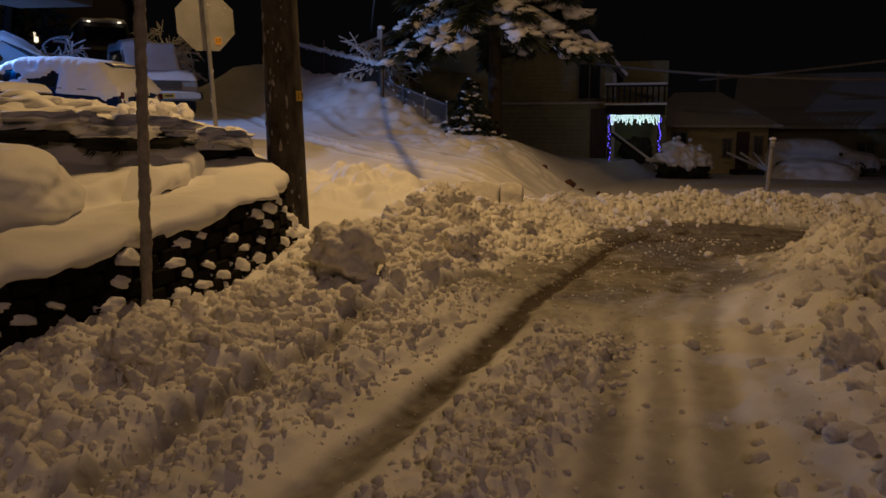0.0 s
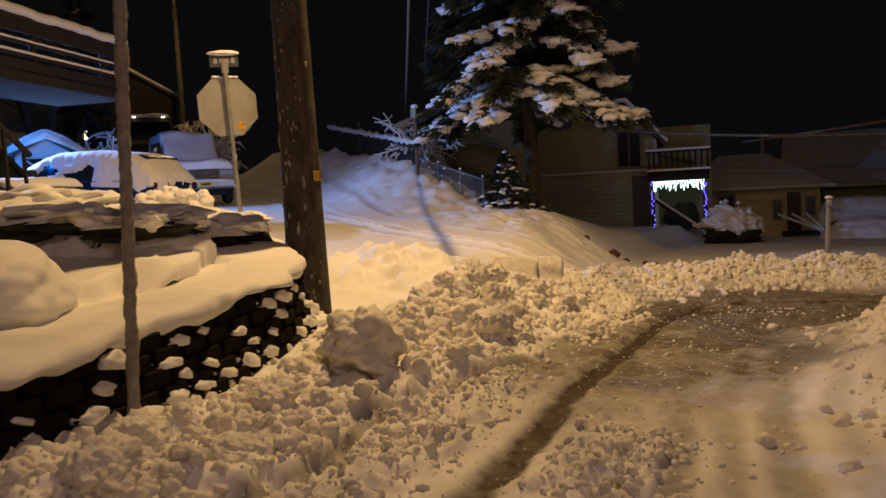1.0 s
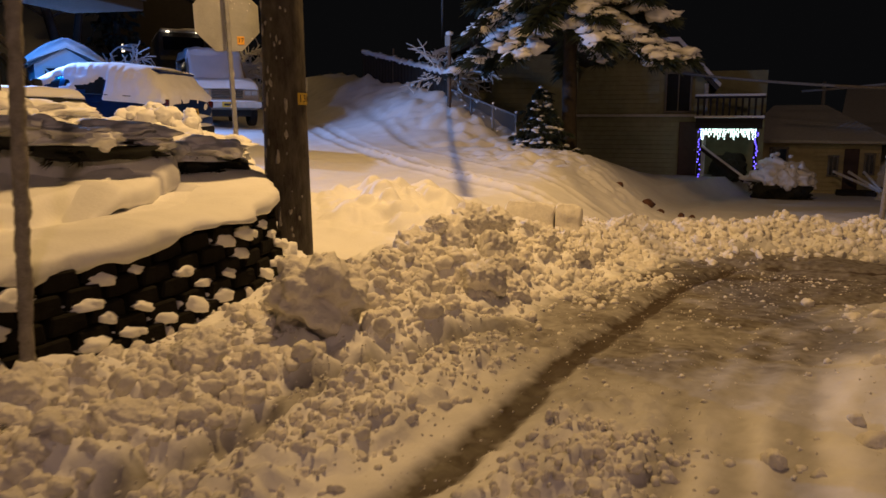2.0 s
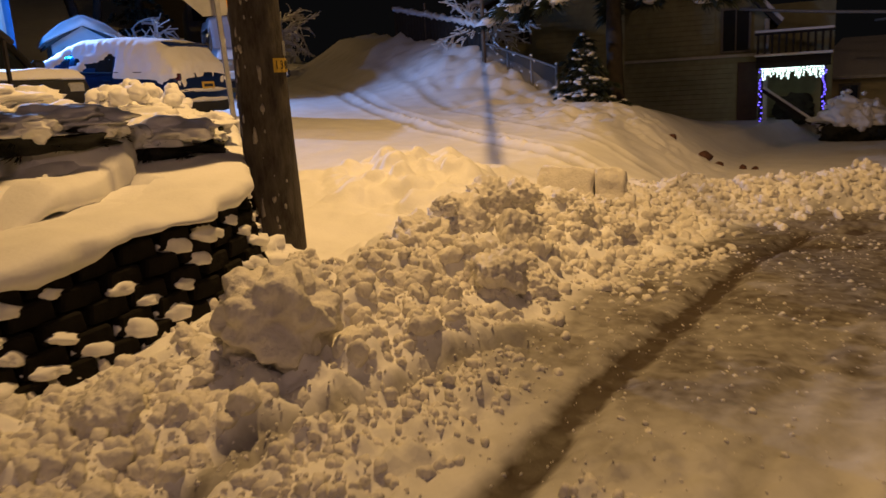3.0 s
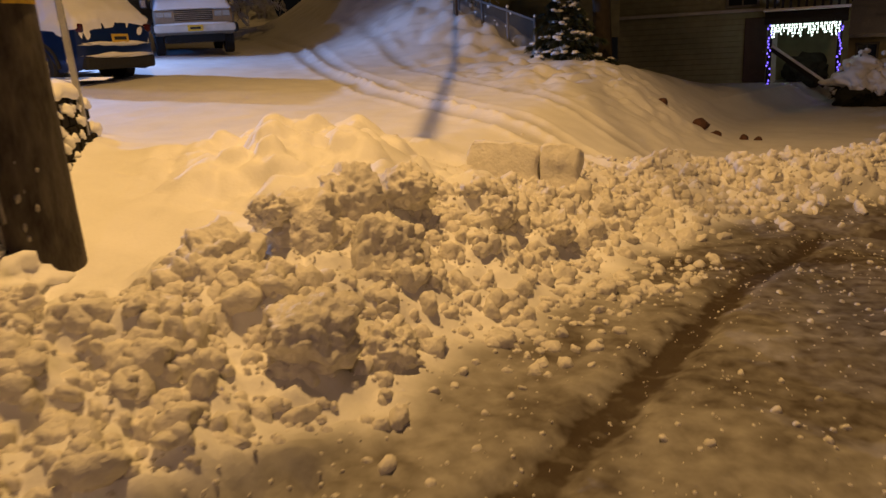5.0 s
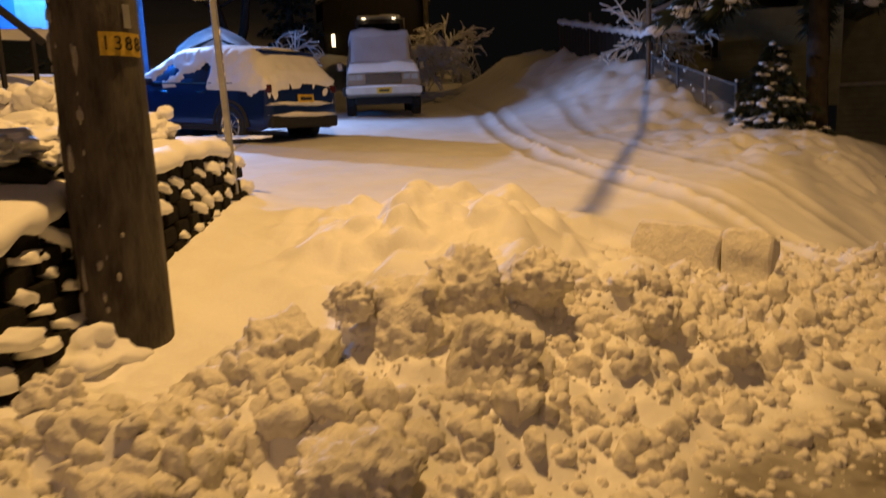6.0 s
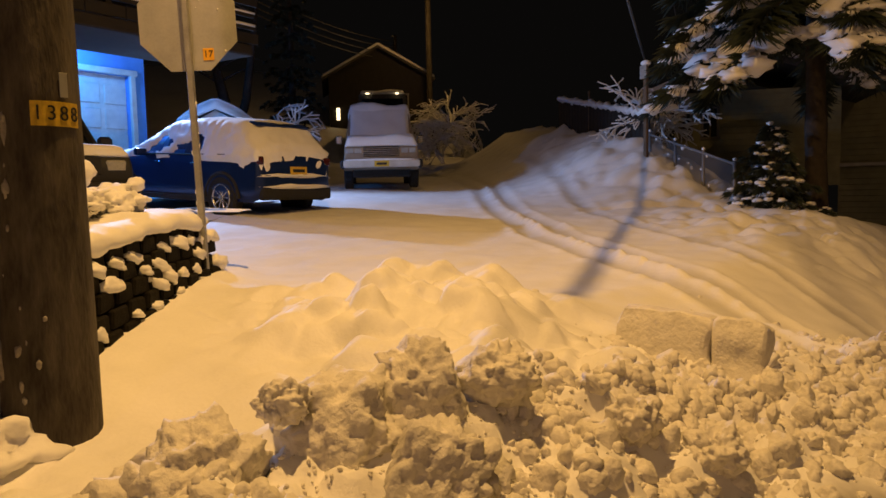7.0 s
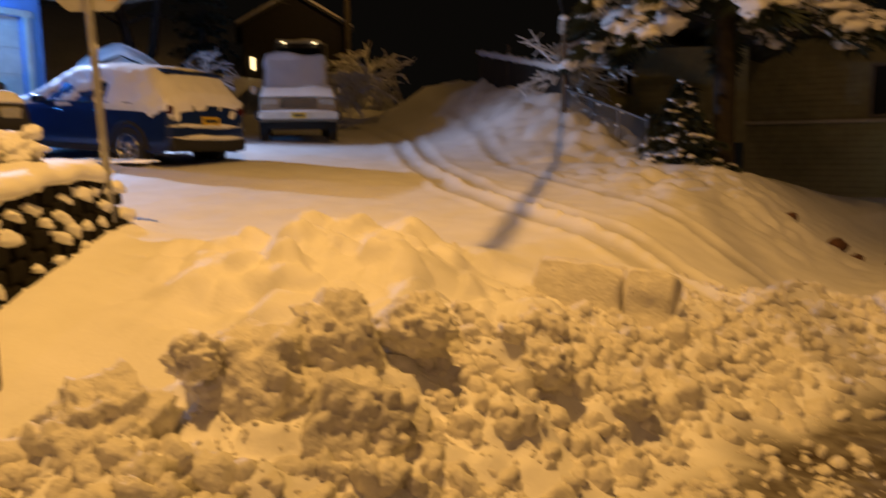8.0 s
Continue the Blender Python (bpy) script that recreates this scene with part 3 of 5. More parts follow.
# ---- vehicles ----
def tapered(profile, half, top_half, z0, z1):
    """A body pushed sideways from its side outline, narrowing from half to top_half between the heights z0 and z1."""
    bm = prism(profile, 2 * half)
    for v in bm.verts:
        k = min(max((v.co.z - z0) / (z1 - z0), 0), 1)
        v.co.y *= 1 + (top_half / half - 1) * k
    bmesh.ops.bevel(bm, geom=bm.edges[:], offset=0.05, segments=3, profile=0.6, affect="EDGES")
    return bm


def drape(x0, x1, half, under, thick, seed, gaps=9.0, nx=60, ny=30, edge=0.12):
    """A sheet of snow lying on a surface z = under(x, y): thick in the middle, rounded off at its rim, with bare gaps."""
    bm = bmesh.new()
    grid = []
    for i in range(nx + 1):
        x = x0 + (x1 - x0) * i / nx
        row = []
        for j in range(ny + 1):
            y = -half + 2 * half * j / ny
            d = min(i / nx * (x1 - x0), (1 - i / nx) * (x1 - x0), half - abs(y)) / edge
            k = math.sqrt(max(0.0, 1 - (1 - min(max(d, 0), 1)) ** 2))
            n = noise.noise(Vector((x * 1.5, y * 1.5, seed))) + 0.5 * noise.noise(Vector((x * 4, y * 4, seed + 4)))
            row.append((bm.verts.new((x, y, under(x, y) - 0.015 + k * thick * (1 + 0.35 * n))), n + 0.35 * noise.noise(Vector((x * 9, y * 9, seed)))))
        grid.append(row)
    for a, b in zip(grid, grid[1:]):
        for j in range(ny):
            if max(a[j][1], b[j + 1][1]) < gaps:
                bm.faces.new((a[j][0], b[j][0], b[j + 1][0], a[j + 1][0]))
    bmesh.ops.delete(bm, geom=[v for v in bm.verts if not v.link_faces], context="VERTS")
    made = bmesh.ops.extrude_face_region(bm, geom=bm.faces[:])
    bmesh.ops.translate(bm, vec=(0, 0, -0.035), verts=[g for g in made["geom"] if isinstance(g, bmesh.types.BMVert)])
    bmesh.ops.recalc_face_normals(bm, faces=bm.faces[:])
    return bm


def wheel(parent, x, y, r, out):
    bm = bmesh.new()
    n = 28
    prof = [(0.62, -0.09), (0.94, -0.10), (1.0, -0.07), (1.0, 0.07), (0.94, 0.10), (0.62, 0.09)]
    rings = [[bm.verts.new((r * q * math.cos(k * math.tau / n), w, r * q * math.sin(k * math.tau / n))) for q, w in prof] for k in range(n)]
    for k in range(n):
        a, b = rings[k], rings[(k + 1) % n]
        for i in range(len(prof)):
            j = (i + 1) % len(prof)
            bm.faces.new((a[i], b[i], b[j], a[j]))
    w = new("wheel")
    w.parent = parent
    w.matrix_basis = pose(x, y, r)
    part("tyre", bm, M_RUBBER, w)
    part("rim", cyl(r * 0.62, r * 0.62, (0, out * 0.02, 0), (0, out * 0.045, 0), 24), M_RUBBER, w)
    bm = cyl(r * 0.13, r * 0.11, (0, out * 0.04, 0), (0, out * 0.10, 0), 12)
    for k in range(10):
        a = k * math.tau / 10
        box((r * 0.56, 0.03, 0.026), (r * 0.32 * math.cos(a), out * 0.075, r * 0.32 * math.sin(a)), 0.006, bm, pose(0, 0, 0, 0, -math.degrees(a), 0))
    for k in range(24):
        a, b = k * math.tau / 24, (k + 1) * math.tau / 24
        cyl(0.018, 0.018, (r * 0.61 * math.cos(a), out * 0.085, r * 0.61 * math.sin(a)), (r * 0.61 * math.cos(b), out * 0.085, r * 0.61 * math.sin(b)), 6, bm)
    part("spokes", bm, M_CHROME, w, "bright ten-spoke wheel face")
    return w


def hatchback(x, y, z, yaw, tilt, label, paint, wall_x, buried):
    """A five-door car lofted from cross-sections; snow lies where the skin faces up, and more thickly behind wall_x."""
    c = thing("parked_car", pose(x, y, z, 0, tilt, yaw), label, "car", "parked vehicles")
    tops = [(-2.12, 0.70), (-2.06, 0.98), (-1.98, 1.12), (-1.72, 1.38), (-1.5, 1.47), (-0.6, 1.52), (0.2, 1.48), (0.5, 1.39), (1.2, 1.05), (1.9, 0.92), (2.1, 0.8), (2.16, 0.64)]
    sides = [(-2.12, 0.70), (-2.0, 0.81), (-1.5, 0.87), (1.4, 0.86), (1.9, 0.78), (2.16, 0.60)]
    roofs = [(-2.12, 0.62), (-2.0, 0.68), (-1.7, 0.62), (-0.6, 0.62), (0.4, 0.60), (1.2, 0.68), (1.9, 0.64), (2.16, 0.5)]

    def at(px, table):
        return float(np.interp(px, [q[0] for q in table], [q[1] for q in table]))

    def section(px, n):
        top, w, wr = at(px, tops), at(px, sides), at(px, roofs)
        belt = min(0.99, top - 0.09)
        low = 0.28 + 0.08 * max(0, abs(px) - 1.9) / 0.2
        pts = np.array([(w * 0.93, low), (w, low + 0.14), (w - 0.01, 0.55 + 0.2 * (belt - 0.6)), (w - 0.015, belt - 0.05), (w - 0.05, belt), ((w + wr) / 2 - 0.01, (belt + top) / 2), (wr + 0.02, top - 0.08), (wr - 0.07, top - 0.02), (wr * 0.5, top + 0.012), (0, top + 0.02)])
        run = np.concatenate(([0], np.cumsum(np.hypot(*np.diff(pts, axis=0).T))))
        u = np.linspace(0, run[-1], n)
        half = np.stack((np.interp(u, run, pts[:, 0]), np.interp(u, run, pts[:, 1])), 1)
        return np.concatenate((half, half[-2::-1] * np.array((-1, 1))))

    def loft(n, m):
        xs = np.concatenate((np.linspace(-2.12, -1.95, 8, endpoint=False), np.linspace(-1.95, 2.0, n), np.linspace(2.03, 2.16, 6)))
        return xs, np.array([[(px, *q) for q in section(px, m)] for px in xs])

    xs, grid = loft(64, 19)
    shells = {}
    for i in range(len(xs) - 1):
        for j in range(grid.shape[1] - 1):
            mid = (grid[i, j] + grid[i + 1, j + 1]) / 2
            high, wr = at(mid[0], tops), at(mid[0], roofs)
            key = "body"
            if 1.03 < mid[2] < high - 0.09 and abs(mid[1]) > wr - 0.02 and -1.55 < mid[0] < 0.95 and min(abs(mid[0] + 0.72), abs(mid[0] - 0.25)) > 0.05:
                key = ("side_window", mid[1] > 0, mid[0] > -0.72, mid[0] > 0.25)
            elif abs(mid[1]) < wr - 0.08 and -1.97 < mid[0] < -1.66:
                key = "rear_window"
            elif abs(mid[1]) < wr - 0.08 and 0.5 < mid[0] < 1.14:
                key = "windscreen"
            shells.setdefault(key, []).append((i, j))
    for key, cells in shells.items():
        bm = bmesh.new()
        vs = {}
        for i, j in cells:
            quad = []
            for p in ((i, j), (i, j + 1), (i + 1, j + 1), (i + 1, j)):
                if p not in vs:
                    vs[p] = bm.verts.new(grid[p])
                quad.append(vs[p])
            bm.faces.new(quad)
        if key == "body":
            for i in (0, len(xs) - 1):
                bm.faces.new([vs[i, j] for j in range(grid.shape[1])])
        bmesh.ops.recalc_face_normals(bm, faces=bm.faces[:])
        part(key if isinstance(key, str) else key[0], bm, paint if key == "body" else M_GLASS, c, "" if key == "body" else "dark window glass", True)
    for s in (-1, 1):
        for px in (-1.28, 1.28):
            wheel(c, px, s * 0.77, 0.335, s)
            part("wheel_arch", tube([(px + 0.39 * math.cos(a), s * 0.845, 0.33 + 0.39 * math.sin(a)) for a in [math.pi * k / 12 for k in range(13)]], 0.035), M_RUBBER, c)
        part("tail_lamp", box((0.16, 0.26, 0.14), (-1.98, s * 0.66, 0.93), 0.04, None, pose(0, 0, 0, 0, 0, s * 20), 2), M_RED, c, "dark red tail lamp")
        part("mirror", box((0.12, 0.2, 0.13), (0.72, s * 0.93, 1.02), 0.04, None, None, 2), paint, c)
        part("window_line", tube([(-1.5, s * 0.84, 1.005), (0.85, s * 0.83, 0.995)], 0.012), M_BLACK, c)
        part("sill", box((2.1, 0.05, 0.1), (0, s * 0.84, 0.3), 0.02), M_RUBBER, c)
        for px in (-0.62, 0.32):
            part("door_handle", box((0.16, 0.035, 0.03), (px, s * 0.865, 0.86), 0.01), paint, c)
    part("rear_bumper", box((0.16, 1.5, 0.2), (-2.06, 0, 0.42), 0.06, None, None, 3), M_RUBBER, c, "dark plastic bumper")
    part("spoiler", box((0.2, 1.1, 0.04), (-1.68, 0, 1.5), 0.015, None, pose(0, 0, 0, 0, -14, 0), 2), paint, c)
    plate = part("plate_panel", box((0.012, 0.36, 0.13), (-2.115, 0, 0.78), 0.004, None, pose(0, 0, 0, 0, 8, 0)), M_YELLOW, c, "small yellow plate")
    part("plate_bar", box((0.006, 0.26, 0.05), (-2.122, 0, 0.78), 0.001), M_BLACK, plate)
    # snow
    xs, grid = loft(120, 34)
    du, dv = np.gradient(grid, axis=0), np.gradient(grid, axis=1)
    nrm = np.cross(dv, du)
    nrm /= np.linalg.norm(nrm, axis=2, keepdims=True) + 1e-9
    nrm *= np.sign((nrm * (grid - np.array((0, 0, 0.8)))).sum(2, keepdims=True) + 1e-9)
    bm = bmesh.new()
    keep, vs = np.zeros(grid.shape[:2]), []
    for i in range(len(xs)):
        row = []
        for j in range(grid.shape[1]):
            q, n = grid[i, j], nrm[i, j]
            v = Vector(q)
            f = 0.5 * noise.noise(v * 1.7 + Vector((7, 1, 2))) + 0.32 * noise.noise(Vector((v.x * 2.5, v.y * 3, v.z * 9))) + 0.12 * noise.noise(v * 11)
            on = 1.3 * max(n[2], 0) + f + buried + 0.35 * (q[0] < wall_x) + 0.28 * (q[2] > 1.0) * (q[0] < 0.3) - 1.6 * max(0, 0.84 - q[2])
            keep[i, j] = on
            t = 0.085 * math.sqrt(min(max((on - 0.55) / 0.7, 0), 1)) * (0.45 + 0.75 * max(n[2], 0)) + 0.014 * noise.noise(v * 9) * (on > 0.6)
            row.append(bm.verts.new(v + Vector(n) * (t - 0.006)))
        vs.append(row)
    for i in range(len(xs) - 1):
        for j in range(grid.shape[1] - 1):
            if keep[i:i + 2, j:j + 2].max() > 0.55:
                bm.faces.new((vs[i][j], vs[i][j + 1], vs[i + 1][j + 1], vs[i + 1][j]))
    bmesh.ops.delete(bm, geom=[v for v in bm.verts if not v.link_faces], context="VERTS")
    part("body_snow", bm, M_SNOW, c, "patchy wind-stuck snow over roof and tailgate", True)
    part("bumper_snow", blob((-2.09, 0, 0.53), (0.09, 0.7, 0.045), 6, 0.35, 3, 2.5), M_SNOW, c, "", True)
    part("tailgate_snow", blob((-2.09, 0, 0.70), (0.06, 0.66, 0.04), 8, 0.5, 3, 2.5), M_SNOW, c, "", True)
    return c


def dark_pickup(x, y, z, yaw):
    c = thing("parked_pickup", pose(x, y, z, 0, 0, yaw), "dark pickup with snow on its bonnet, parked before the garage", "pickup", "parked vehicles")
    part("body", tapered([(-2.5, 0.45), (-2.5, 1.05), (0.9, 1.08), (2.2, 1.0), (2.28, 0.85), (2.28, 0.5), (2.0, 0.42)], 0.9, 0.86, 0.6, 1.05), M_BLACK, c, "", True)
    part("cabin", tapered([(-0.75, 1.0), (-0.6, 1.68), (0.3, 1.7), (1.0, 1.0)], 0.84, 0.70, 1.05, 1.7), M_GLASS, c, "dark glass", True)
    for s in (-1, 1):
        for px in (-1.55, 1.5):
            wheel(c, px, s * 0.8, 0.38, s)
        part("pillar", tube([(0.32, s * 0.70, 1.69), (1.02, s * 0.83, 1.05)], 0.05), M_BLACK, c)
        part("head_lamp", box((0.05, 0.24, 0.14), (2.26, s * 0.68, 0.84), 0.02), M_LENS, c, "head lamp")
        part("mirror", box((0.1, 0.2, 0.22), (0.75, s * 0.98, 1.2), 0.04), M_BLACK, c)
    part("grille", box((0.05, 1.0, 0.22), (2.27, 0, 0.84), 0.01), M_RUBBER, c)
    part("bumper", box((0.16, 1.75, 0.16), (2.32, 0, 0.56), 0.04, None, None, 2), M_RUBBER, c)
    part("roof_snow", drape(-0.6, 0.3, 0.68, lambda px, py: 1.7, 0.16, 3, 9, 30, 24), M_SNOW, c, "snow on the roof", True)
    part("hood_snow", drape(1.05, 2.24, 0.84, lambda px, py: 1.08 - 0.06 * (px - 0.9), 0.11, 12, 9, 34, 26), M_SNOW, c, "snow on the bonnet", True)
    part("wiper", tube([(1.0, -0.5, 1.1), (0.72, 0.1, 1.36)], 0.012), M_RUBBER, c)


def old_truck(x, y, z, yaw):
    c = thing("parked_off_roader", pose(x, y, z, 0, 2, yaw), "boxy tan off-road car under deep snow with a pale bumper", "car", "parked vehicles")
    body = [(-2.3, 0.42), (-2.3, 1.02), (0.75, 1.06), (2.2, 1.0), (2.26, 0.9), (2.26, 0.5), (2.0, 0.42)]
    part("body", tapered(body, 0.84, 0.80, 0.6, 1.1), M_TAN, c, "", True)
    cab = [(-2.25, 1.0), (-2.15, 1.78), (0.25, 1.80), (0.85, 1.0)]
    part("cabin", tapered(cab, 0.80, 0.68, 1.05, 1.8), M_GLASS, c, "dark glass", True)
    for s in (-1, 1):
        for px in (-1.45, 1.45):
            wheel(c, px, s * 0.75, 0.37, s)
        for k in range(2):
            h = part("head_lamp", box((0.03, 0.15, 0.11), (2.27, s * (0.52 + 0.17 * k), 0.86), 0.01), M_LENS, c, "rectangular head lamp")
        part("mirror", box((0.06, 0.16, 0.2), (0.7, s * 0.98, 1.15), 0.03), M_CHROME, c)
        part("bumper_end", box((0.24, 0.12, 0.2), (2.3, s * 0.85, 0.56), 0.04), M_RUBBER, c)
        part("pillar", tube([(0.28, s * 0.68, 1.78), (0.86, s * 0.79, 1.04)], 0.05), M_TAN, c)
    g = part("grille", box((0.04, 0.8, 0.22), (2.25, 0, 0.84), 0.01), M_BLACK, c, "dark slatted grille")
    for k in range(5):
        part("slat", box((0.03, 0.8, 0.014), (2.28, 0, 0.76 + 0.04 * k), 0.003), M_CHROME, g)
    part("bumper", box((0.18, 1.7, 0.16), (2.34, 0, 0.57), 0.04, None, None, 2), M_TRIM, c, "pale bumper with snow")
    p = part("plate_panel", box((0.012, 0.32, 0.13), (2.436, 0, 0.57), 0.004), M_YELLOW, c, "yellow plate")
    part("plate_bar", box((0.004, 0.22, 0.05), (2.444, 0, 0.57), 0.001), M_BLACK, p)
    # dark box added below the front for the shade under the car
    part("axle_shadow_guard", box((0.1, 1.3, 0.2), (2.0, 0, 0.36), 0.03), M_RUBBER, c)

    def top(px, py):
        return float(np.interp(px, [-2.25, -2.15, 0.25, 0.86, 2.2], [1.2, 1.8, 1.82, 1.06, 1.0]))
    part("roof_snow", drape(-2.3, 0.35, 0.76, top, 0.24, 6, 9, 40, 24), M_SNOW, c, "deep snow on the roof", True)
    part("windscreen_snow", drape(0.2, 1.0, 0.74, top, 0.16, 7, 9, 24, 24), M_SNOW, c, "snow over the windscreen", True)
    part("hood_snow", drape(0.78, 2.24, 0.80, top, 0.20, 8, 9, 34, 24), M_SNOW, c, "deep snow on the bonnet", True)
    part("bumper_snow", blob((2.36, 0, 0.655), (0.09, 0.8, 0.03), 6, 0.2, 3, 2.5), M_SNOW, c, "", True)
    return c


hatchback(-14.15, 10.3, 1.0, 199, -3.5, "dark blue hatchback patchily covered in snow, parked on the side street", M_BLUE, -0.75, -0.1)
hatchback(-0.2, 34.6, ground_at(-0.2, 34.6) - 0.1, 6, 0, "low car buried under smooth deep snow by the far house", M_ROOF, 3.0, 0.9)
dark_pickup(-13.2, 7.2, 0.84, 3)
old_truck(-17.3, 15.75, 1.42, -31)


def big_van(x, y, z, yaw):
    c = thing("parked_van", pose(x, y, z, 0, 0, yaw), "dark van far up the street with a lit roof edge", "van", "parked vehicles")
    part("body", tapered([(-2.6, 0.4), (-2.6, 2.2), (1.4, 2.25), (2.0, 1.3), (2.6, 1.1), (2.65, 0.4)], 0.95, 0.88, 1.2, 2.2), M_ROOF, c, "", True)
    part("windscreen", box((0.04, 1.5, 0.62), (1.78, 0, 1.78), 0.02, None, pose(0, 0, 0, 0, -32, 0)), M_GLASS, c)
    part("roof_snow", drape(-2.5, 1.4, 0.85, lambda px, py: 2.25, 0.16, 2, 9, 30, 20), M_SNOW, c, "snow on the roof", True)
    for s in (-1, 1):
        for px in (-1.6, 1.7):
            wheel(c, px, s * 0.85, 0.36, s)
        part("marker_lamp", box((0.05, 0.14, 0.06), (1.55, s * 0.55, 2.24), 0.015), M_WARMLIGHT, c, "glowing marker lamp")


big_van(-26.5, 21.6, 2.7, -31)


# ---- house with balcony and garage ----
def garage_house():
    m = pose(-13.1, 10.7, 0, 0, 0, 110.8)
    h = thing("house", m, "dark timber house with a balcony over a blue-lit garage", "house")
    bm = bmesh.new()
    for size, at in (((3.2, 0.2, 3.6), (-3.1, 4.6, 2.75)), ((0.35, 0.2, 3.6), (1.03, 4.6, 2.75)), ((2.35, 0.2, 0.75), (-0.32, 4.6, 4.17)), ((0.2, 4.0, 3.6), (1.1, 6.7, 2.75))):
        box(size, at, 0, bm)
    part("garage_wall", bm, M_SIDING, h, "garage wall with the blue lamplight put into its colour")
    d = part("garage_door", box((2.4, 0.05, 2.8), (-0.3, 4.68, 2.4)), M_TRIM, h, "white panelled garage door")
    for i in range(4):
        for j in range(5):
            part("panel", box((0.5, 0.03, 0.4), (-1.2 + 0.6 * i, 4.645, 1.4 + 0.5 * j), 0.012), M_TRIM, d)
    f = part("door_frame", box((0.12, 0.08, 2.8), (0.89, 4.47, 2.4), 0.01), M_TRIM, h)
    part("door_head", box((2.6, 0.08, 0.12), (-0.3, 4.47, 3.85), 0.01), M_TRIM, h)
    part("upper_wall", box((7.5, 4.0, 2.4), (-2.7, 6.6, 5.85)), M_DECK, h, "dark upper storey")
    part("soffit", box((7.8, 1.6, 0.12), (-2.7, 4.0, 4.62)), M_DECK, h)
    bal = part("balcony_floor", box((8.5, 1.6, 0.18), (-4.25, 0.75, 3.66), 0.02), M_DECK, h)
    for k in range(14):
        part("balcony_board", box((0.60, 0.03, 0.17), (-8.2 + 0.62 * k, 0, 3.86), 0.006), M_DECK, bal)
        part("balcony_board", box((0.60, 0.03, 0.30), (-8.2 + 0.62 * k, 0, 4.54), 0.006), M_DECK, bal)
        if k % 3 == 0:
            part("baluster", box((0.09, 0.09, 1.1), (-8.4 + 0.65 * k, 0.06, 4.15), 0.01), M_DECK, bal)
    for z, r in ((4.75, 0.09), (4.28, 0.022), (4.08, 0.026)):
        pts = [(-8.5 + 8.6 * k / 60, 0.0 + 0.01 * noise.noise(Vector((k, z, 0))), z + r * 0.4 * noise.noise(Vector((k * 0.7, 0, z)))) for k in range(61)]
        part("rail_snow", tube(pts, r, None, 8), M_SNOW, bal, "snow along the rail", True)
        part("rail", box((8.6, 0.06, 0.06), (-4.2, 0.02, z - r - 0.02), 0.005), M_DECK, bal)
    for k in (-8.3, -4.9):
        part("balcony_post", box((0.18, 0.18, 3.2), (k, 1.5, 2.3), 0.015), M_DECK, h)
    st = part("stair", prism([(-7.6, 3.7), (-7.6, 3.4), (-4.5, 1.1), (-4.5, 1.4)], 0.06, None, pose(0, -0.25, 0)), M_DECK, h, "dark open stair with snow on its rails")
    part("stair_stringer", prism([(-7.6, 3.7), (-7.6, 3.4), (-4.5, 1.1), (-4.5, 1.4)], 0.06, None, pose(0, -1.15, 0)), M_DECK, st)
    for k in range(13):
        t = part("tread", box((0.28, 0.9, 0.05), (-7.5 + 0.24 * k, -0.7, 3.55 - 0.178 * k), 0.008), M_DECK, st)
        part("tread_snow", blob((-7.5 + 0.24 * k, -0.7, 3.59 - 0.178 * k), (0.15, 0.42, 0.05), k, 0.2, 2), M_SNOW, t, "", True)
    for y in (-0.25, -1.15):
        part("handrail", tube([(-7.6, y, 4.6), (-4.4, y, 2.25)], 0.045), M_DECK, st)
        for k in range(9):
            part("baluster", box((0.04, 0.04, 0.9), (-7.4 + 0.36 * k, y, 3.95 - 0.265 * k)), M_DECK, st)
    part("flood_lamp", box((0.12, 0.1, 0.1), (0.2, 4.42, 4.3), 0.02), M_STEEL, h, "small flood lamp")
    return h


garage_house()


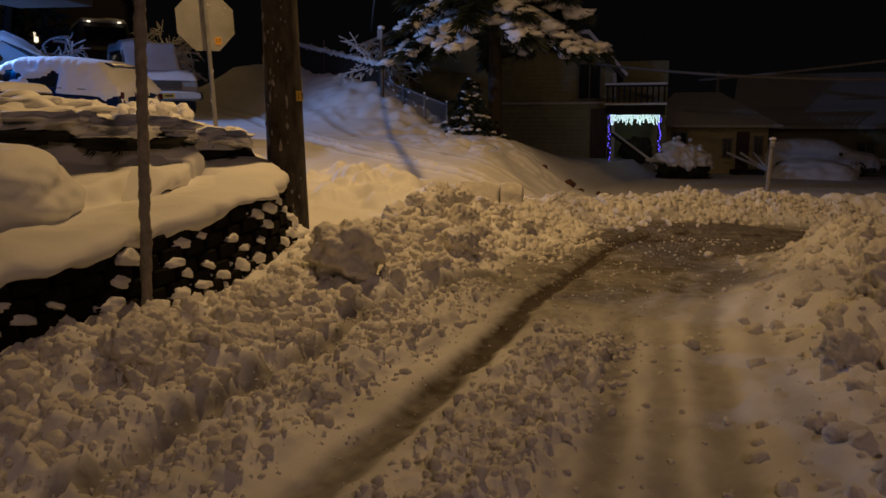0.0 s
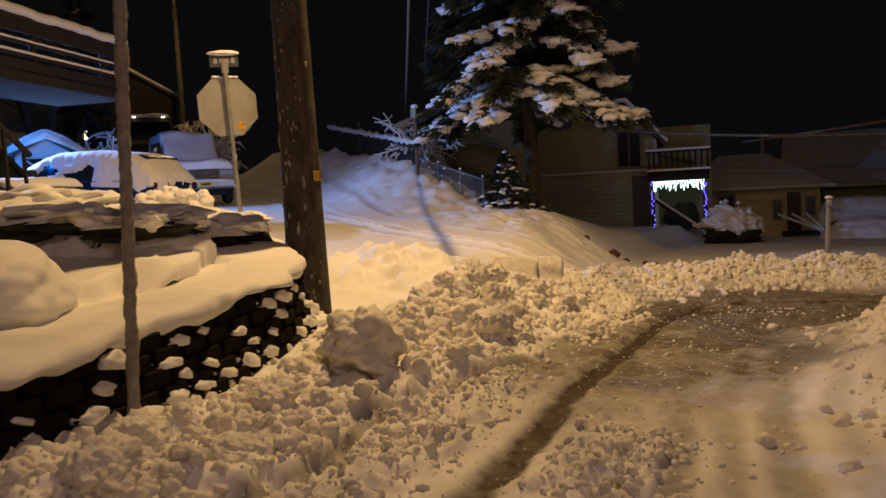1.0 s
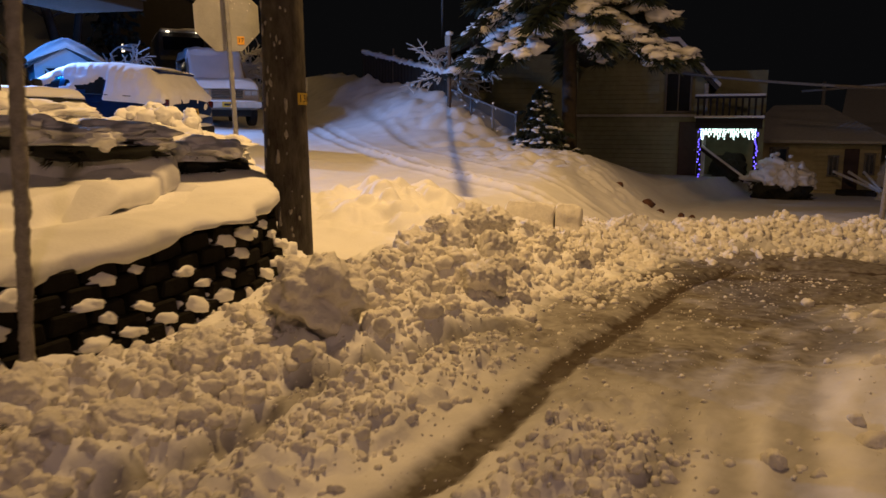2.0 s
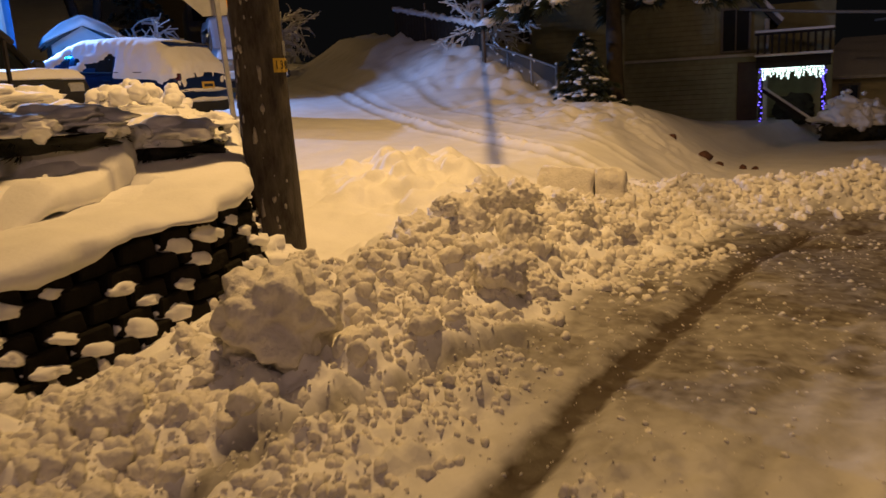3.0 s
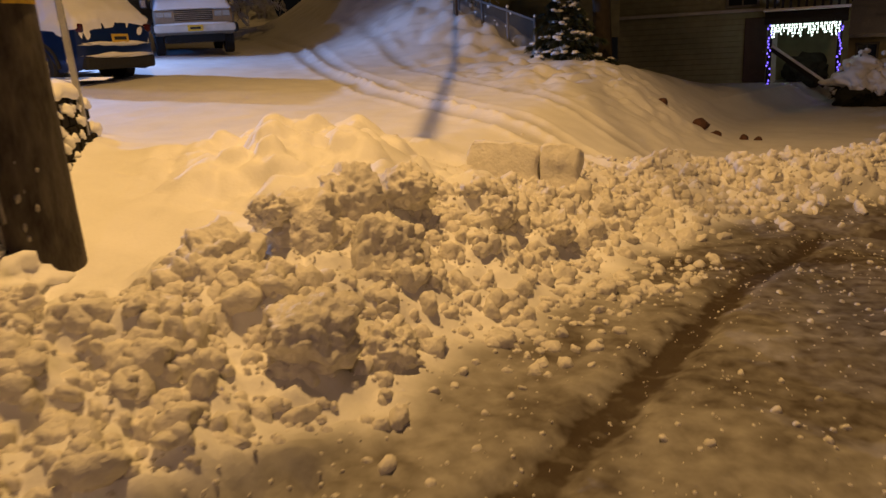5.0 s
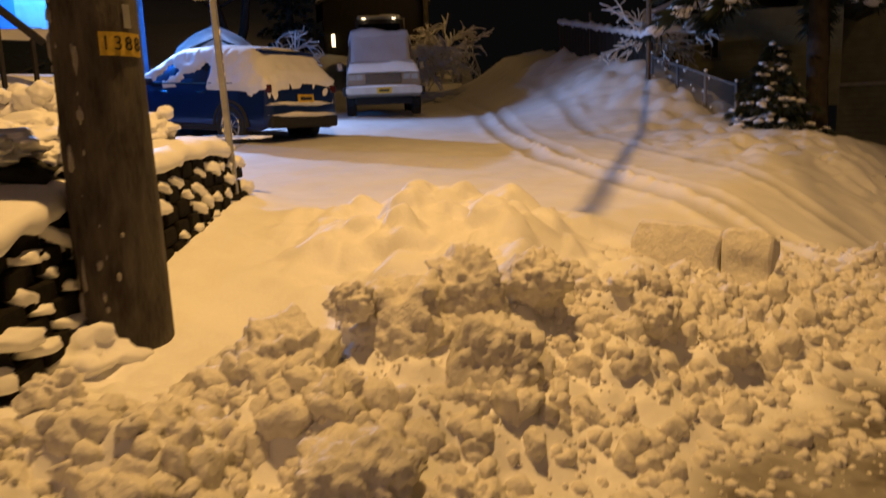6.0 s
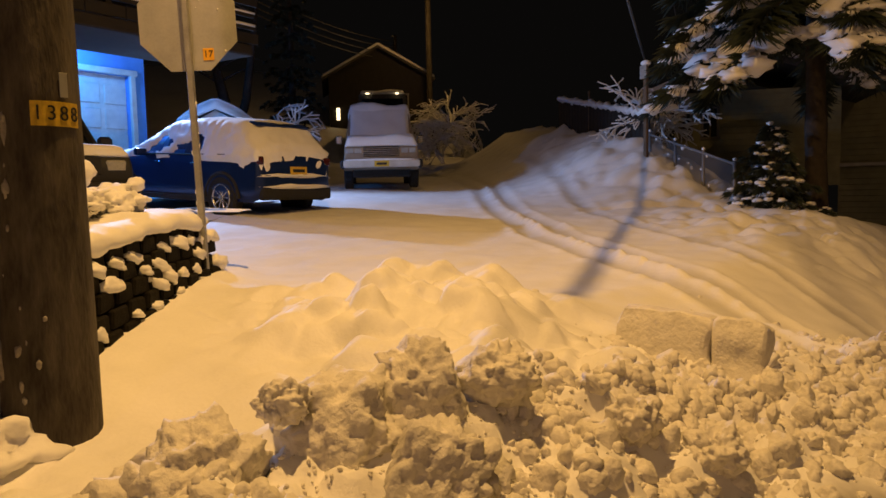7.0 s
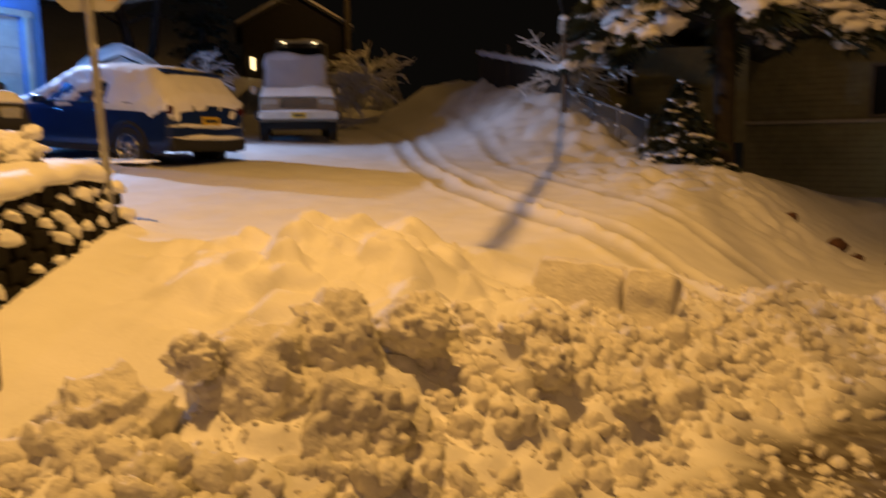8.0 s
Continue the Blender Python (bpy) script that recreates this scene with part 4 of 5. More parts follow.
def shed(x, y, z, yaw):
    s = thing("garden_shed", pose(x, y, z, 0, 0, yaw) @ Matrix.Scale(1.11, 4), "small pale shed with crossed window bars and a snowy roof", "shed")
    part("wall", prism([(-0.62, 0), (0.62, 0), (0.62, 1.72), (0, 2.08), (-0.62, 1.72)], 1.3), M_GARAGE, s)
    for k in (-1, 1):
        w = part("window", box((0.42, 0.03, 0.40), (k * 0.24, -0.662, 1.46), 0.005), M_GLASS, s)
        for a in (-43, 43):
            part("bar", box((0.56, 0.03, 0.04), (k * 0.24, -0.685, 1.46), 0.003, None, pose(0, 0, 0, 0, a, 0)), M_TRIM, w)
        for size, off in (((0.46, 0.04, 0.04), (0, 0.21)), ((0.46, 0.04, 0.04), (0, -0.21)), ((0.04, 0.04, 0.44), (0.21, 0)), ((0.04, 0.04, 0.44), (-0.21, 0))):
            part("frame", box(size, (k * 0.24 + off[0], -0.688, 1.46 + off[1]), 0.004), M_TRIM, w)
    part("roof", prism([(-0.74, 1.66), (0, 2.10), (0.74, 1.66), (0.74, 1.72), (0, 2.17), (-0.74, 1.72)], 1.5), M_ROOF, s)
    bm = prism([(-0.80, 1.68), (-0.4, 1.92), (0, 2.14), (0.4, 1.92), (0.80, 1.68), (0.78, 1.86), (0.42, 2.14), (0, 2.32), (-0.42, 2.14), (-0.78, 1.86)], 1.55)
    bmesh.ops.bevel(bm, geom=bm.edges[:], offset=0.05, segments=3, affect="EDGES")
    part("roof_snow", bm, M_SNOW, s, "thick snow on the roof", True)
    part("side_box", box((0.5, 0.9, 1.5), (0.9, 0, 0.75), 0.02), M_GARAGE, s)
    part("side_snow", blob((0.9, 0, 1.52), (0.33, 0.5, 0.22), 3, 0.15, 3, 1.6, None, 0.3), M_SNOW, s, "", True)


shed(-18.3, 11.95, 0.88, 69)


# ---- fence and hedge along the side street ----
def chain_fence():
    f = thing("chain_link_fence", Matrix(), "frosted chain-link fence with snow on it, running downhill", "fence")
    a, b = Vector((-8.62, 17.62, 0.68)), Vector((-11.0, 18.35, 1.38))
    n = 3
    for k in range(n + 1):
        p = a.lerp(b, k / n)
        h = 1.0
        part("post", cyl(0.032, 0.032, p - Vector((0, 0, 0.5)), p + Vector((0, 0, h)), 10), M_FENCE, f, "", True)
        part("post_snow", blob(p + Vector((0, 0, h + 0.03)), (0.035, 0.035, 0.03), k, 0.2, 2), M_SNOW, f, "", True)
    part("top_rail", tube([a + Vector((0, 0, 0.95)), b + Vector((0, 0, 0.95))], 0.024), M_FENCE, f)
    bm = bmesh.new()
    w = (b - a).length
    d = (b - a) / w
    step = 0.06
    r = random.Random(2)
    for k in range(int(w / step) + 12):
        for s in (1, -1):
            lo, hi = (k * step - 0.95, k * step) if s > 0 else (k * step, k * step - 0.95)
            l2, h2 = min(max(lo, 0), w), min(max(hi, 0), w)
            if abs(h2 - l2) < 0.03:
                continue
            z0, z1 = 0.95 * (l2 - lo) / (hi - lo), 0.95 * (h2 - lo) / (hi - lo)
            tube([a + d * l2 + Vector((0, 0, z0)), a + d * h2 + Vector((0, 0, z1))], 0.0045, bm, 3)
    part("mesh", bm, M_FENCE, f, "wire mesh caked with frost")
    tagged(f.children[-1], kind="stuff")
    bm = bmesh.new()
    for k in range(26):
        t = r.random() ** 0.7
        p = a.lerp(b, t) + Vector((r.uniform(-0.02, 0.02), r.uniform(-0.02, 0.02), r.uniform(0.3, 0.95)))
        blob(p, (r.uniform(0.02, 0.06), 0.012, r.uniform(0.015, 0.05)), k, 0.4, 1, 1.6, bm)
    ob = part("clinging_snow", bm, M_SNOW, f, "", True)
    tagged(ob, kind="stuff")
    return f


chain_fence()
far_post = thing("sign_post", pose(-10.75, 17.9, 1.9), "bare wooden post with a snow cap by the fence", "post")
part("shaft", box((0.08, 0.08, 1.85), (0, 0, 0.85), 0.012), M_TWIG, far_post)
part("panel", box((0.16, 0.04, 0.26), (0, -0.07, 1.62), 0.006), M_CRUST, far_post)
part("snow", blob((0, 0, 1.8), (0.12, 0.08, 0.06), 3, 0.2, 2), M_SNOW, far_post, "", True)


def hedge():
    f = thing("board_fence", Matrix(), "low dark board fence capped with snow", "fence")
    a, b = Vector((-11.2, 18.6, 1.85)), Vector((-16.3, 21.1, 2.85))
    n = 26
    for k in range(n):
        p = a.lerp(b, (k + 0.5) / n)
        part("board", box((0.20, 0.04, 1.2), (p.x, p.y, p.z + 0.3), 0.006, None, pose(0, 0, 0, 0, 0, math.degrees(math.atan2((b - a).y, (b - a).x)))), M_DECK, f)
    r = random.Random(6)
    pts = [a.lerp(b, k / 60) + Vector((0, 0, 0.93 + 0.09 * noise.noise(Vector((k * 0.7, 1, 2))))) for k in range(61)]
    part("snow_cap", tube(pts, [0.07 + 0.06 * noise.noise(Vector((k * 0.9, 0, 0))) for k in range(61)], None, 10), M_SNOW, f, "", True)
    part("post", cyl(0.03, 0.03, a.lerp(b, 0.6), a.lerp(b, 0.6) + Vector((0, 0, 1.25)), 8), M_TWIG, f)


hedge()


# ---- trees and shrubs ----
def spray(bm, at, way, size, r):
    """A drooping tuft of needled twigs."""
    way = way.normalized()
    side = way.cross(Vector((0, 0, 1))).normalized()
    for k in range(15):
        u = r.uniform(-1, 1)
        tip = at + way * size * r.uniform(0.5, 1.0) + side * u * size * 0.6 + Vector((0, 0, r.uniform(-0.55, 0.12) * size))
        w = side.cross(way) * 0.04 * size + side * 0.045 * size * r.uniform(-1, 1)
        mid = at.lerp(tip, 0.55) + Vector((0, 0, 0.06 * size))
        v = [bm.verts.new(c) for c in (at, mid - w, tip, mid + w)]
        bm.faces.new((v[0], v[1], v[2]))
        bm.faces.new((v[0], v[2], v[3]))


def spruce(x, y, z, tall, wide, low, seed, label, snow=1.0, tiers=16):
    r = random.Random(seed)
    t = thing("spruce_tree", pose(x, y, z), label, "tree", "spruces")
    part("trunk", tube([(0.04 * math.sin(k), 0.03 * math.cos(k * 1.3), tall * k / 10 - 0.2) for k in range(11)], [tall * 0.017 * (1 - k / 10.5) + 0.01 for k in range(11)], None, 10), M_BARK, t, "", True)
    limbs, crown, white = bmesh.new(), bmesh.new(), bmesh.new()
    for i in range(tiers):
        q = i / (tiers - 1)
        h = low + (tall - low) * q ** 0.92
        n = max(4, int(6 * (1 - q) + 4))
        a0 = r.uniform(0, 6.28)
        for k in range(n):
            a = a0 + k * math.tau / n + r.uniform(-0.3, 0.3)
            reach = wide * (1 - q) ** 0.75 * r.uniform(0.62, 1.12) + 0.15
            d = Vector((math.cos(a), math.sin(a), 0))
            pts = [Vector((0, 0, h + r.uniform(-0.15, 0.15))) + d * reach * s + Vector((0, 0, reach * (0.10 * s - 0.42 * s * s))) for s in (0, 0.3, 0.6, 0.85, 1.0)]
            tube(pts, [0.03 * reach * (1 - 0.8 * s) for s in (0, 0.3, 0.6, 0.85, 1.0)], limbs, 4)
            laden = r.random() < 0.7 * snow
            m = max(4, int(reach * 8))
            for j in range(m):
                s = 0.18 + 0.82 * (j + r.random()) / m
                i0 = min(int(np.searchsorted([0, 0.3, 0.6, 0.85, 1.0], s)) - 1, 3)
                lo = [0, 0.3, 0.6, 0.85, 1.0]
                p = pts[i0].lerp(pts[i0 + 1], (s - lo[i0]) / (lo[i0 + 1] - lo[i0]))
                for b in (-1, 0, 1):
                    w = Matrix.Rotation(b * r.uniform(0.5, 1.1), 3, "Z") @ d
                    spray(crown, p, w + Vector((0, 0, -0.25)), 0.16 * wide * r.uniform(0.7, 1.25) + 0.06, r)
                for extra in range(2 if laden and s > 0.3 else 0):
                    k2 = r.uniform(0.45, 1.05) * wide * 0.085 * (1 - 0.4 * q)
                    side = d.cross(Vector((0, 0, 1)))
                    blob(p + Vector((0, 0, 0.05)) + side * r.uniform(-1.5, 1.5) * k2 + d * r.uniform(-0.6, 0.6) * k2 + Vector((0, 0, r.uniform(-0.5, 0.3) * k2)), (k2 * 1.2, k2 * 1.05, k2 * 0.55), r.random() * 99, 0.85, 2, 2.6, white)
    part("branchwork", limbs, M_BARK, t)
    tagged(part("foliage", crown, M_NEEDLE, t, "dark green drooping needle sprays"), kind="stuff")
    tagged(part("snow_cover", white, M_SNOW, t, "pads of snow on the boughs", True), kind="stuff")
    return t


spruce(-7.7, 18.55, -0.1, 12.5, 2.55, 3.8, 1, "tall dark spruce with heavy pads of snow on drooping boughs", 1.0, 18)
spruce(-8.0, 17.75, 0.3, 1.8, 0.85, 0.2, 2, "small snow-dusted spruce beside the end of the fence", 0.85, 10)
spruce(-7.1, 17.75, 0.05, 0.7, 0.5, 0.12, 3, "knee-high spruce tuft holding fresh snow", 0.8, 5)


def bare_bush(x, y, z, size, seed, label, mat=M_SNOW):
    r = random.Random(seed)
    t = thing("bare_bush", pose(x, y, z), label, "bush", "bare bushes")
    wood, white = bmesh.new(), bmesh.new()

    def grow(p, d, n, rad, depth):
        pts = [p]
        for k in range(4):
            d = (d + Vector((r.uniform(-0.35, 0.35), r.uniform(-0.35, 0.35), r.uniform(-0.32, 0.2)))).normalized()
            pts.append(pts[-1] + d * n / 4)
        tube(pts, [rad * (1 - 0.15 * k) for k in range(5)], wood, 4)
        tube([q + Vector((0, 0, rad * 1.1)) for q in pts], [rad * 1.25 + 0.008] * 5, white, 5)
        if depth:
            for k in range(3 if depth > 1 else 4):
                grow(pts[r.choice((1, 2, 3, 4))], (d + Vector((r.uniform(-0.9, 0.9), r.uniform(-0.9, 0.9), r.uniform(-0.7, 0.45)))).normalized(), n * 0.72, rad * 0.62, depth - 1)
    for k in range(10):
        a = k * math.tau / 10 + r.uniform(-0.3, 0.3)
        grow(Vector((0, 0, 0)), Vector((0.75 * math.cos(a), 0.75 * math.sin(a), r.uniform(0.7, 1.5))).normalized(), size * 0.5, size * 0.016, 3)
    part("branchwork", wood, M_TWIG, t)
    tagged(part("branch_snow", white, mat, t, "snow lining each branch"), kind="stuff")


bare_bush(-11.8, 19.5, 2.35, 1.45, 4, "arching bare bush with snow lining every twig")
bare_bush(-22.9, 21.6, 2.7, 1.7, 7, "bare bush glowing under a far street lamp")
bare_bush(-26.6, 24.9, 3.6, 2.2, 9, "bare bush glowing under a far street lamp")
bare_bush(-18.7, 13.4, 1.7, 2.1, 11, "snowy bare bush beside the shed")



def snow_shrub(x, y, size, seed, label, balls=0, dome=False, lift=0.0):
    """A dark shrub bowed under a lumpy sheet of snow, or studded with balls of it."""
    r = random.Random(seed)
    z = ground_at(x, y) - 0.05
    t = thing("snowy_shrub", pose(x, y, z + lift), label, "bush", "snow-laden shrubs")
    if dome:
        part("snow_dome", blob((0, 0, 0), size, seed, 0.14, 5, 1.4), M_SNOW, t, "smooth dome of deep snow", True)
        return t
    dark = bmesh.new()
    for k in range(70):
        a, q = r.uniform(0, 6.28), math.sqrt(r.random())
        p = Vector((size[0] * q * math.cos(a) * 0.88, size[1] * q * math.sin(a) * 0.88, size[2] * r.uniform(0.0, 0.6)))
        spray(dark, p, Vector((math.cos(a), math.sin(a), r.uniform(-0.3, 0.3))), 0.5 * min(size), r)
    tagged(part("foliage", dark, M_DARKLEAF, t), kind="stuff")
    # wide dark core: shrub body, and painted shade for the snow's unlit sides
    part("core", blob((0, 0, size[2] * 0.32), (size[0] * 0.95, size[1] * 0.95, size[2] * 0.46), seed + 1, 0.35, 3, 2.2), M_DARKLEAF, t, "", True)
    part("snow_mound", blob((0, 0, size[2] * 0.66), (size[0] * 0.96, size[1] * 0.96, size[2] * 0.55), seed + 2, 0.5, 5, 1.9, None, 0.3), M_SNOW, t, "lumpy snow bowing the shrub down", True)
    for k in range(7):
        a, w = k * 0.9 + r.uniform(-0.4, 0.4), r.uniform(0.2, 0.36)
        part("snow_clump", blob((size[0] * 0.85 * math.cos(a), size[1] * 0.85 * math.sin(a), size[2] * r.uniform(0.5, 0.8)), (size[0] * w, size[1] * w, size[2] * r.uniform(0.25, 0.42)), seed * 5 + k, 0.45, 4, 1.8), M_SNOW, t, "", True)
    for k in range(balls):
        a, q = r.uniform(0, 6.28), math.sqrt(r.random())
        s = r.uniform(0.045, 0.10)
        p = (size[0] * q * math.cos(a) * 0.95, size[1] * q * math.sin(a) * 0.95, size[2] * (0.95 + 0.4 * (1 - q * q)) + r.uniform(-0.05, 0.14))
        part("snow_ball", blob(p, (s, s, s * 0.92), seed * 3 + k, 0.3, 3, 1.6), M_SNOW, t, "", True)
        if k % 2:
            part("twig", tube([(p[0] * 0.8, p[1] * 0.8, size[2] * 0.5), (p[0], p[1], p[2] - s * 0.5)], 0.018), M_DARKLEAF, t)
    return t


snow_shrub(-5.5, 4.95, (0.62, 0.5, 0.26), 1, "dark shrub bowed flat under a sheet of snow")
snow_shrub(-5.45, 5.75, (0.62, 0.42, 0.27), 2, "dark shrub bowed flat under a sheet of snow")
snow_shrub(-6.05, 6.15, (0.8, 0.42, 0.25), 3, "low dark shrub under a long snow cap")
snow_shrub(-6.3, 4.5, (0.75, 0.65, 0.28), 4, "dark shrub bowed flat under a sheet of snow")
snow_shrub(-7.1, 5.0, (0.95, 0.65, 0.33), 5, "low dark shrub under a long snow cap")
snow_shrub(-6.75, 6.4, (0.46, 0.42, 0.30), 6, "stubby shrub with many round balls of snow", 34)
snow_shrub(-7.3, 6.95, (0.4, 0.35, 0.24), 7, "stubby shrub with many round balls of snow", 18)
snow_shrub(-4.75, 3.1, (0.58, 0.6, 0.36), 8, "domed bush buried in smooth deep snow", 0, True)


# ---- houses down the hill ----
def window(parent, x, z, w, h, y=-0.03, lit=False):
    f = part("window", box((w, 0.05, h), (x, y, z), 0.004), M_GLASS, parent, "dark window")
    for size, off in (((w + 0.1, 0.07, 0.07), (0, h / 2)), ((w + 0.1, 0.07, 0.07), (0, -h / 2)), ((0.07, 0.07, h), (w / 2, 0)), ((0.07, 0.07, h), (-w / 2, 0)), ((0.04, 0.06, h), (0, 0))):
        part("frame", box(size, (x + off[0], y - 0.02, z + off[1]), 0.006), M_FRAME, f)


def gable_roof(parent, w, d, z, rise, over=0.3, mat=None, snow=0.16):
    h = w / 2 + over
    k = rise / (w / 2)
    lo = z - over * k
    part("roof", prism([(-h, lo), (0, z + rise), (h, lo), (h, lo + 0.1), (0, z + rise + 0.12), (-h, lo + 0.1)], d + 2 * over, None, pose(0, d / 2, 0)), M_ROOF, parent)
    bm = prism([(-h, lo + 0.11), (0, z + rise + 0.13), (h, lo + 0.11), (h, lo + 0.11 + snow), (0, z + rise + 0.13 + snow), (-h, lo + 0.11 + snow)], d + 2 * over, None, pose(0, d / 2, 0))
    bmesh.ops.bevel(bm, geom=bm.edges[:], offset=0.05, segments=2, affect="EDGES")
    part("roof_snow", bm, M_SNOW, parent, "snow on the roof", True)


def clapboards(parent, x0, x1, z0, z1, mat, y=0.0):
    n = int((z1 - z0) / 0.16)
    for k in range(n):
        part("board", box((x1 - x0, 0.03, 0.15), ((x0 + x1) / 2, y - 0.012, z0 + 0.16 * (k + 0.5)), 0, None, pose(0, 0, 0, 6)), mat, parent)


def house_front():
    h = thing("house", pose(-9.1, 28.2, -0.45, 0, 0, 17), "two-storey olive clapboard house behind the spruce", "house", "neighbouring houses")
    part("wall", prism([(-2.6, 0), (2.0, 0), (2.0, 3.35), (0.9, 4.5), (-2.6, 4.5)], 5, None, pose(0, 2.52, 0)), M_GHOUSE, h)
    clapboards(h, -2.6, 2.0, 0.05, 2.1, M_GHOUSE)
    clapboards(h, -2.6, 0.4, 2.3, 4.3, M_GHOUSE)
    part("belt", box((4.8, 0.16, 0.1), (-0.3, -0.05, 2.2), 0.01), M_TRIM, h)
    part("roof", prism([(2.3, 3.05), (0.9, 4.55), (-2.9, 4.55), (-2.9, 4.7), (0.95, 4.72), (2.4, 3.15)], 5.6, None, pose(0, 2.5, 0)), M_ROOF, h)
    part("roof_snow", prism([(2.4, 3.16), (0.95, 4.73), (-2.9, 4.71), (-2.9, 4.85), (1.0, 4.87), (2.45, 3.26)], 5.6, None, pose(0, 2.5, 0)), M_SNOW, h, "thin snow on the roof")
    window(h, 1.05, 3.0, 0.85, 1.35)
    d = part("door", box((0.62, 0.06, 1.95), (1.45, -0.05, 1.0), 0.01), M_DOOR, h, "dark red-brown door")
    part("handle", blob((1.68, -0.1, 1.0), (0.03, 0.03, 0.03), 1, 0, 1), M_CHROME, d)
    part("corner_board", box((0.14, 0.14, 3.3), (1.98, -0.02, 1.65), 0.01), M_TRIM, h)


def lit_porch():
    p = thing("porch", pose(-6.17, 27.85, -0.55, 0, 0, 13.2), "dark porch hung with white and purple string lights", "porch", "")
    for x in (-0.88, 0.88):
        part("post", box((0.12, 0.12, 1.9), (x, 0, 0.95), 0.01), M_DECK, p)
    part("beam", box((2.1, 0.16, 0.2), (0, 0, 1.95), 0.01), M_DECK, p)
    part("floor", box((2.1, 2.4, 0.16), (0, 1.2, 2.12), 0.01), M_DECK, p)
    part("floor_snow", box((2.2, 0.3, 0.08), (0, 0, 2.24), 0.03, None, None, 2), M_SNOW, p)
    for k in range(11):
        part("baluster", box((0.07, 0.04, 0.62), (-1.0 + 0.2 * k, 0, 2.55), 0.005), M_DECK, p)
    part("rail", box((2.2, 0.1, 0.07), (0, 0, 2.88), 0.01), M_DECK, p)
    part("rail_snow", box((2.2, 0.14, 0.08), (0, 0, 2.955), 0.03, None, None, 2), M_SNOW, p)
    part("back_wall", box((2.4, 0.15, 3.9), (0, 2.5, 1.95)), M_GHOUSE, p)
    r = random.Random(12)
    s = part("white_lights", tube([(-0.85 + 1.7 * k / 20, -0.1, 1.85) for k in range(21)], 0.006), M_CABLE, p, "string of white icicle lights")
    for k in range(30):
        x = -0.84 + 1.68 * k / 29
        for j in range(r.choice((2, 3, 4, 5))):
            part("bulb", blob((x + r.uniform(-0.02, 0.02), -0.1, 1.82 - 0.075 * j), (0.016, 0.016, 0.03), 1, 0, 1), M_WHITELIGHT, s)
    for x, n in ((-0.88, 22), (0.88, 26)):
        s = part("purple_lights", tube([(x, -0.09, 0.05), (x, -0.09, 1.9)], 0.006), M_CABLE, p, "string of purple lights round the post")
        for k in range(n):
            if r.random() < 0.85:
                part("bulb", blob((x + r.uniform(-0.06, 0.06), -0.1, 0.06 + 1.85 * k / n), (0.02, 0.02, 0.028), 1, 0, 1), M_PURPLE, s)
    st = part("stair_rail", prism([(-0.8, 1.25), (-0.8, 1.12), (0.55, 0.1), (0.62, 0.2)], 0.08, None, pose(0, -0.5, 0)), M_DECK, p)
    part("stair_rail_snow", tube([(-0.8, -0.5, 1.28), (0.62, -0.5, 0.24)], 0.05), M_SNOW, st)
    part("bench_bush", blob((0.1, 1.2, 0.5), (0.6, 0.4, 0.5), 4, 0.4, 3, 2), M_DARKLEAF, p)


def hip_house():
    h = thing("house", pose(-4.3, 33.3, -1.25, 0, 0, 8), "small yellow house with a low snowy roof and dark windows", "house", "neighbouring houses")
    part("wall", box((4.3, 5, 2.2), (0.1, 2.5, 1.1)), M_YHOUSE, h)
    clapboards(h, 0.0, 2.25, 0.05, 2.1, M_YHOUSE)
    bm = bmesh.new()
    base = [(-2.7, -0.5), (2.7, -0.5), (2.7, 5.5), (-2.7, 5.5)]
    lo = [bm.verts.new((x, y, 2.1)) for x, y in base]
    top = [bm.verts.new((x, y, 3.5)) for x, y in ((-1.6, 2.5), (0.3, 2.5))]
    bm.faces.new(lo[::-1])
    bm.faces.new((lo[0], lo[1], top[1], top[0]))
    bm.faces.new((lo[1], lo[2], top[1]))
    bm.faces.new((lo[2], lo[3], top[0], top[1]))
    bm.faces.new((lo[3], lo[0], top[0]))
    bmesh.ops.bevel(bm, geom=bm.edges[:], offset=0.04, segments=2, affect="EDGES")
    part("roof", bm, M_CHUNK, h, "snowy hipped roof")
    part("eave", box((5.5, 6.1, 0.12), (0, 2.5, 2.06), 0.01), M_TRIM, h)
    window(h, 0.7, 1.15, 0.3, 0.75)
    window(h, 1.9, 1.25, 0.3, 0.75)
    window(h, -1.2, 1.3, 0.6, 1.0)
    d = part("door", box((0.5, 0.06, 1.7), (1.3, -0.05, 0.95), 0.01), M_DOOR, h)
    part("chimney_pipe", cyl(0.08, 0.08, (0.2, 2.5, 3.3), (0.2, 2.5, 4.4), 10), M_STEEL, h)
    s = part("steps", box((1.3, 1.0, 0.3), (1.5, -0.7, 0.15), 0.03), M_DECK, h)
    for k in range(3):
        part("rail", tube([(0.7 + 0.5 * k, -0.8, 1.0), (2.4, -1.2 - 0.2 * k, 0.25)], 0.05), M_SNOW, s)


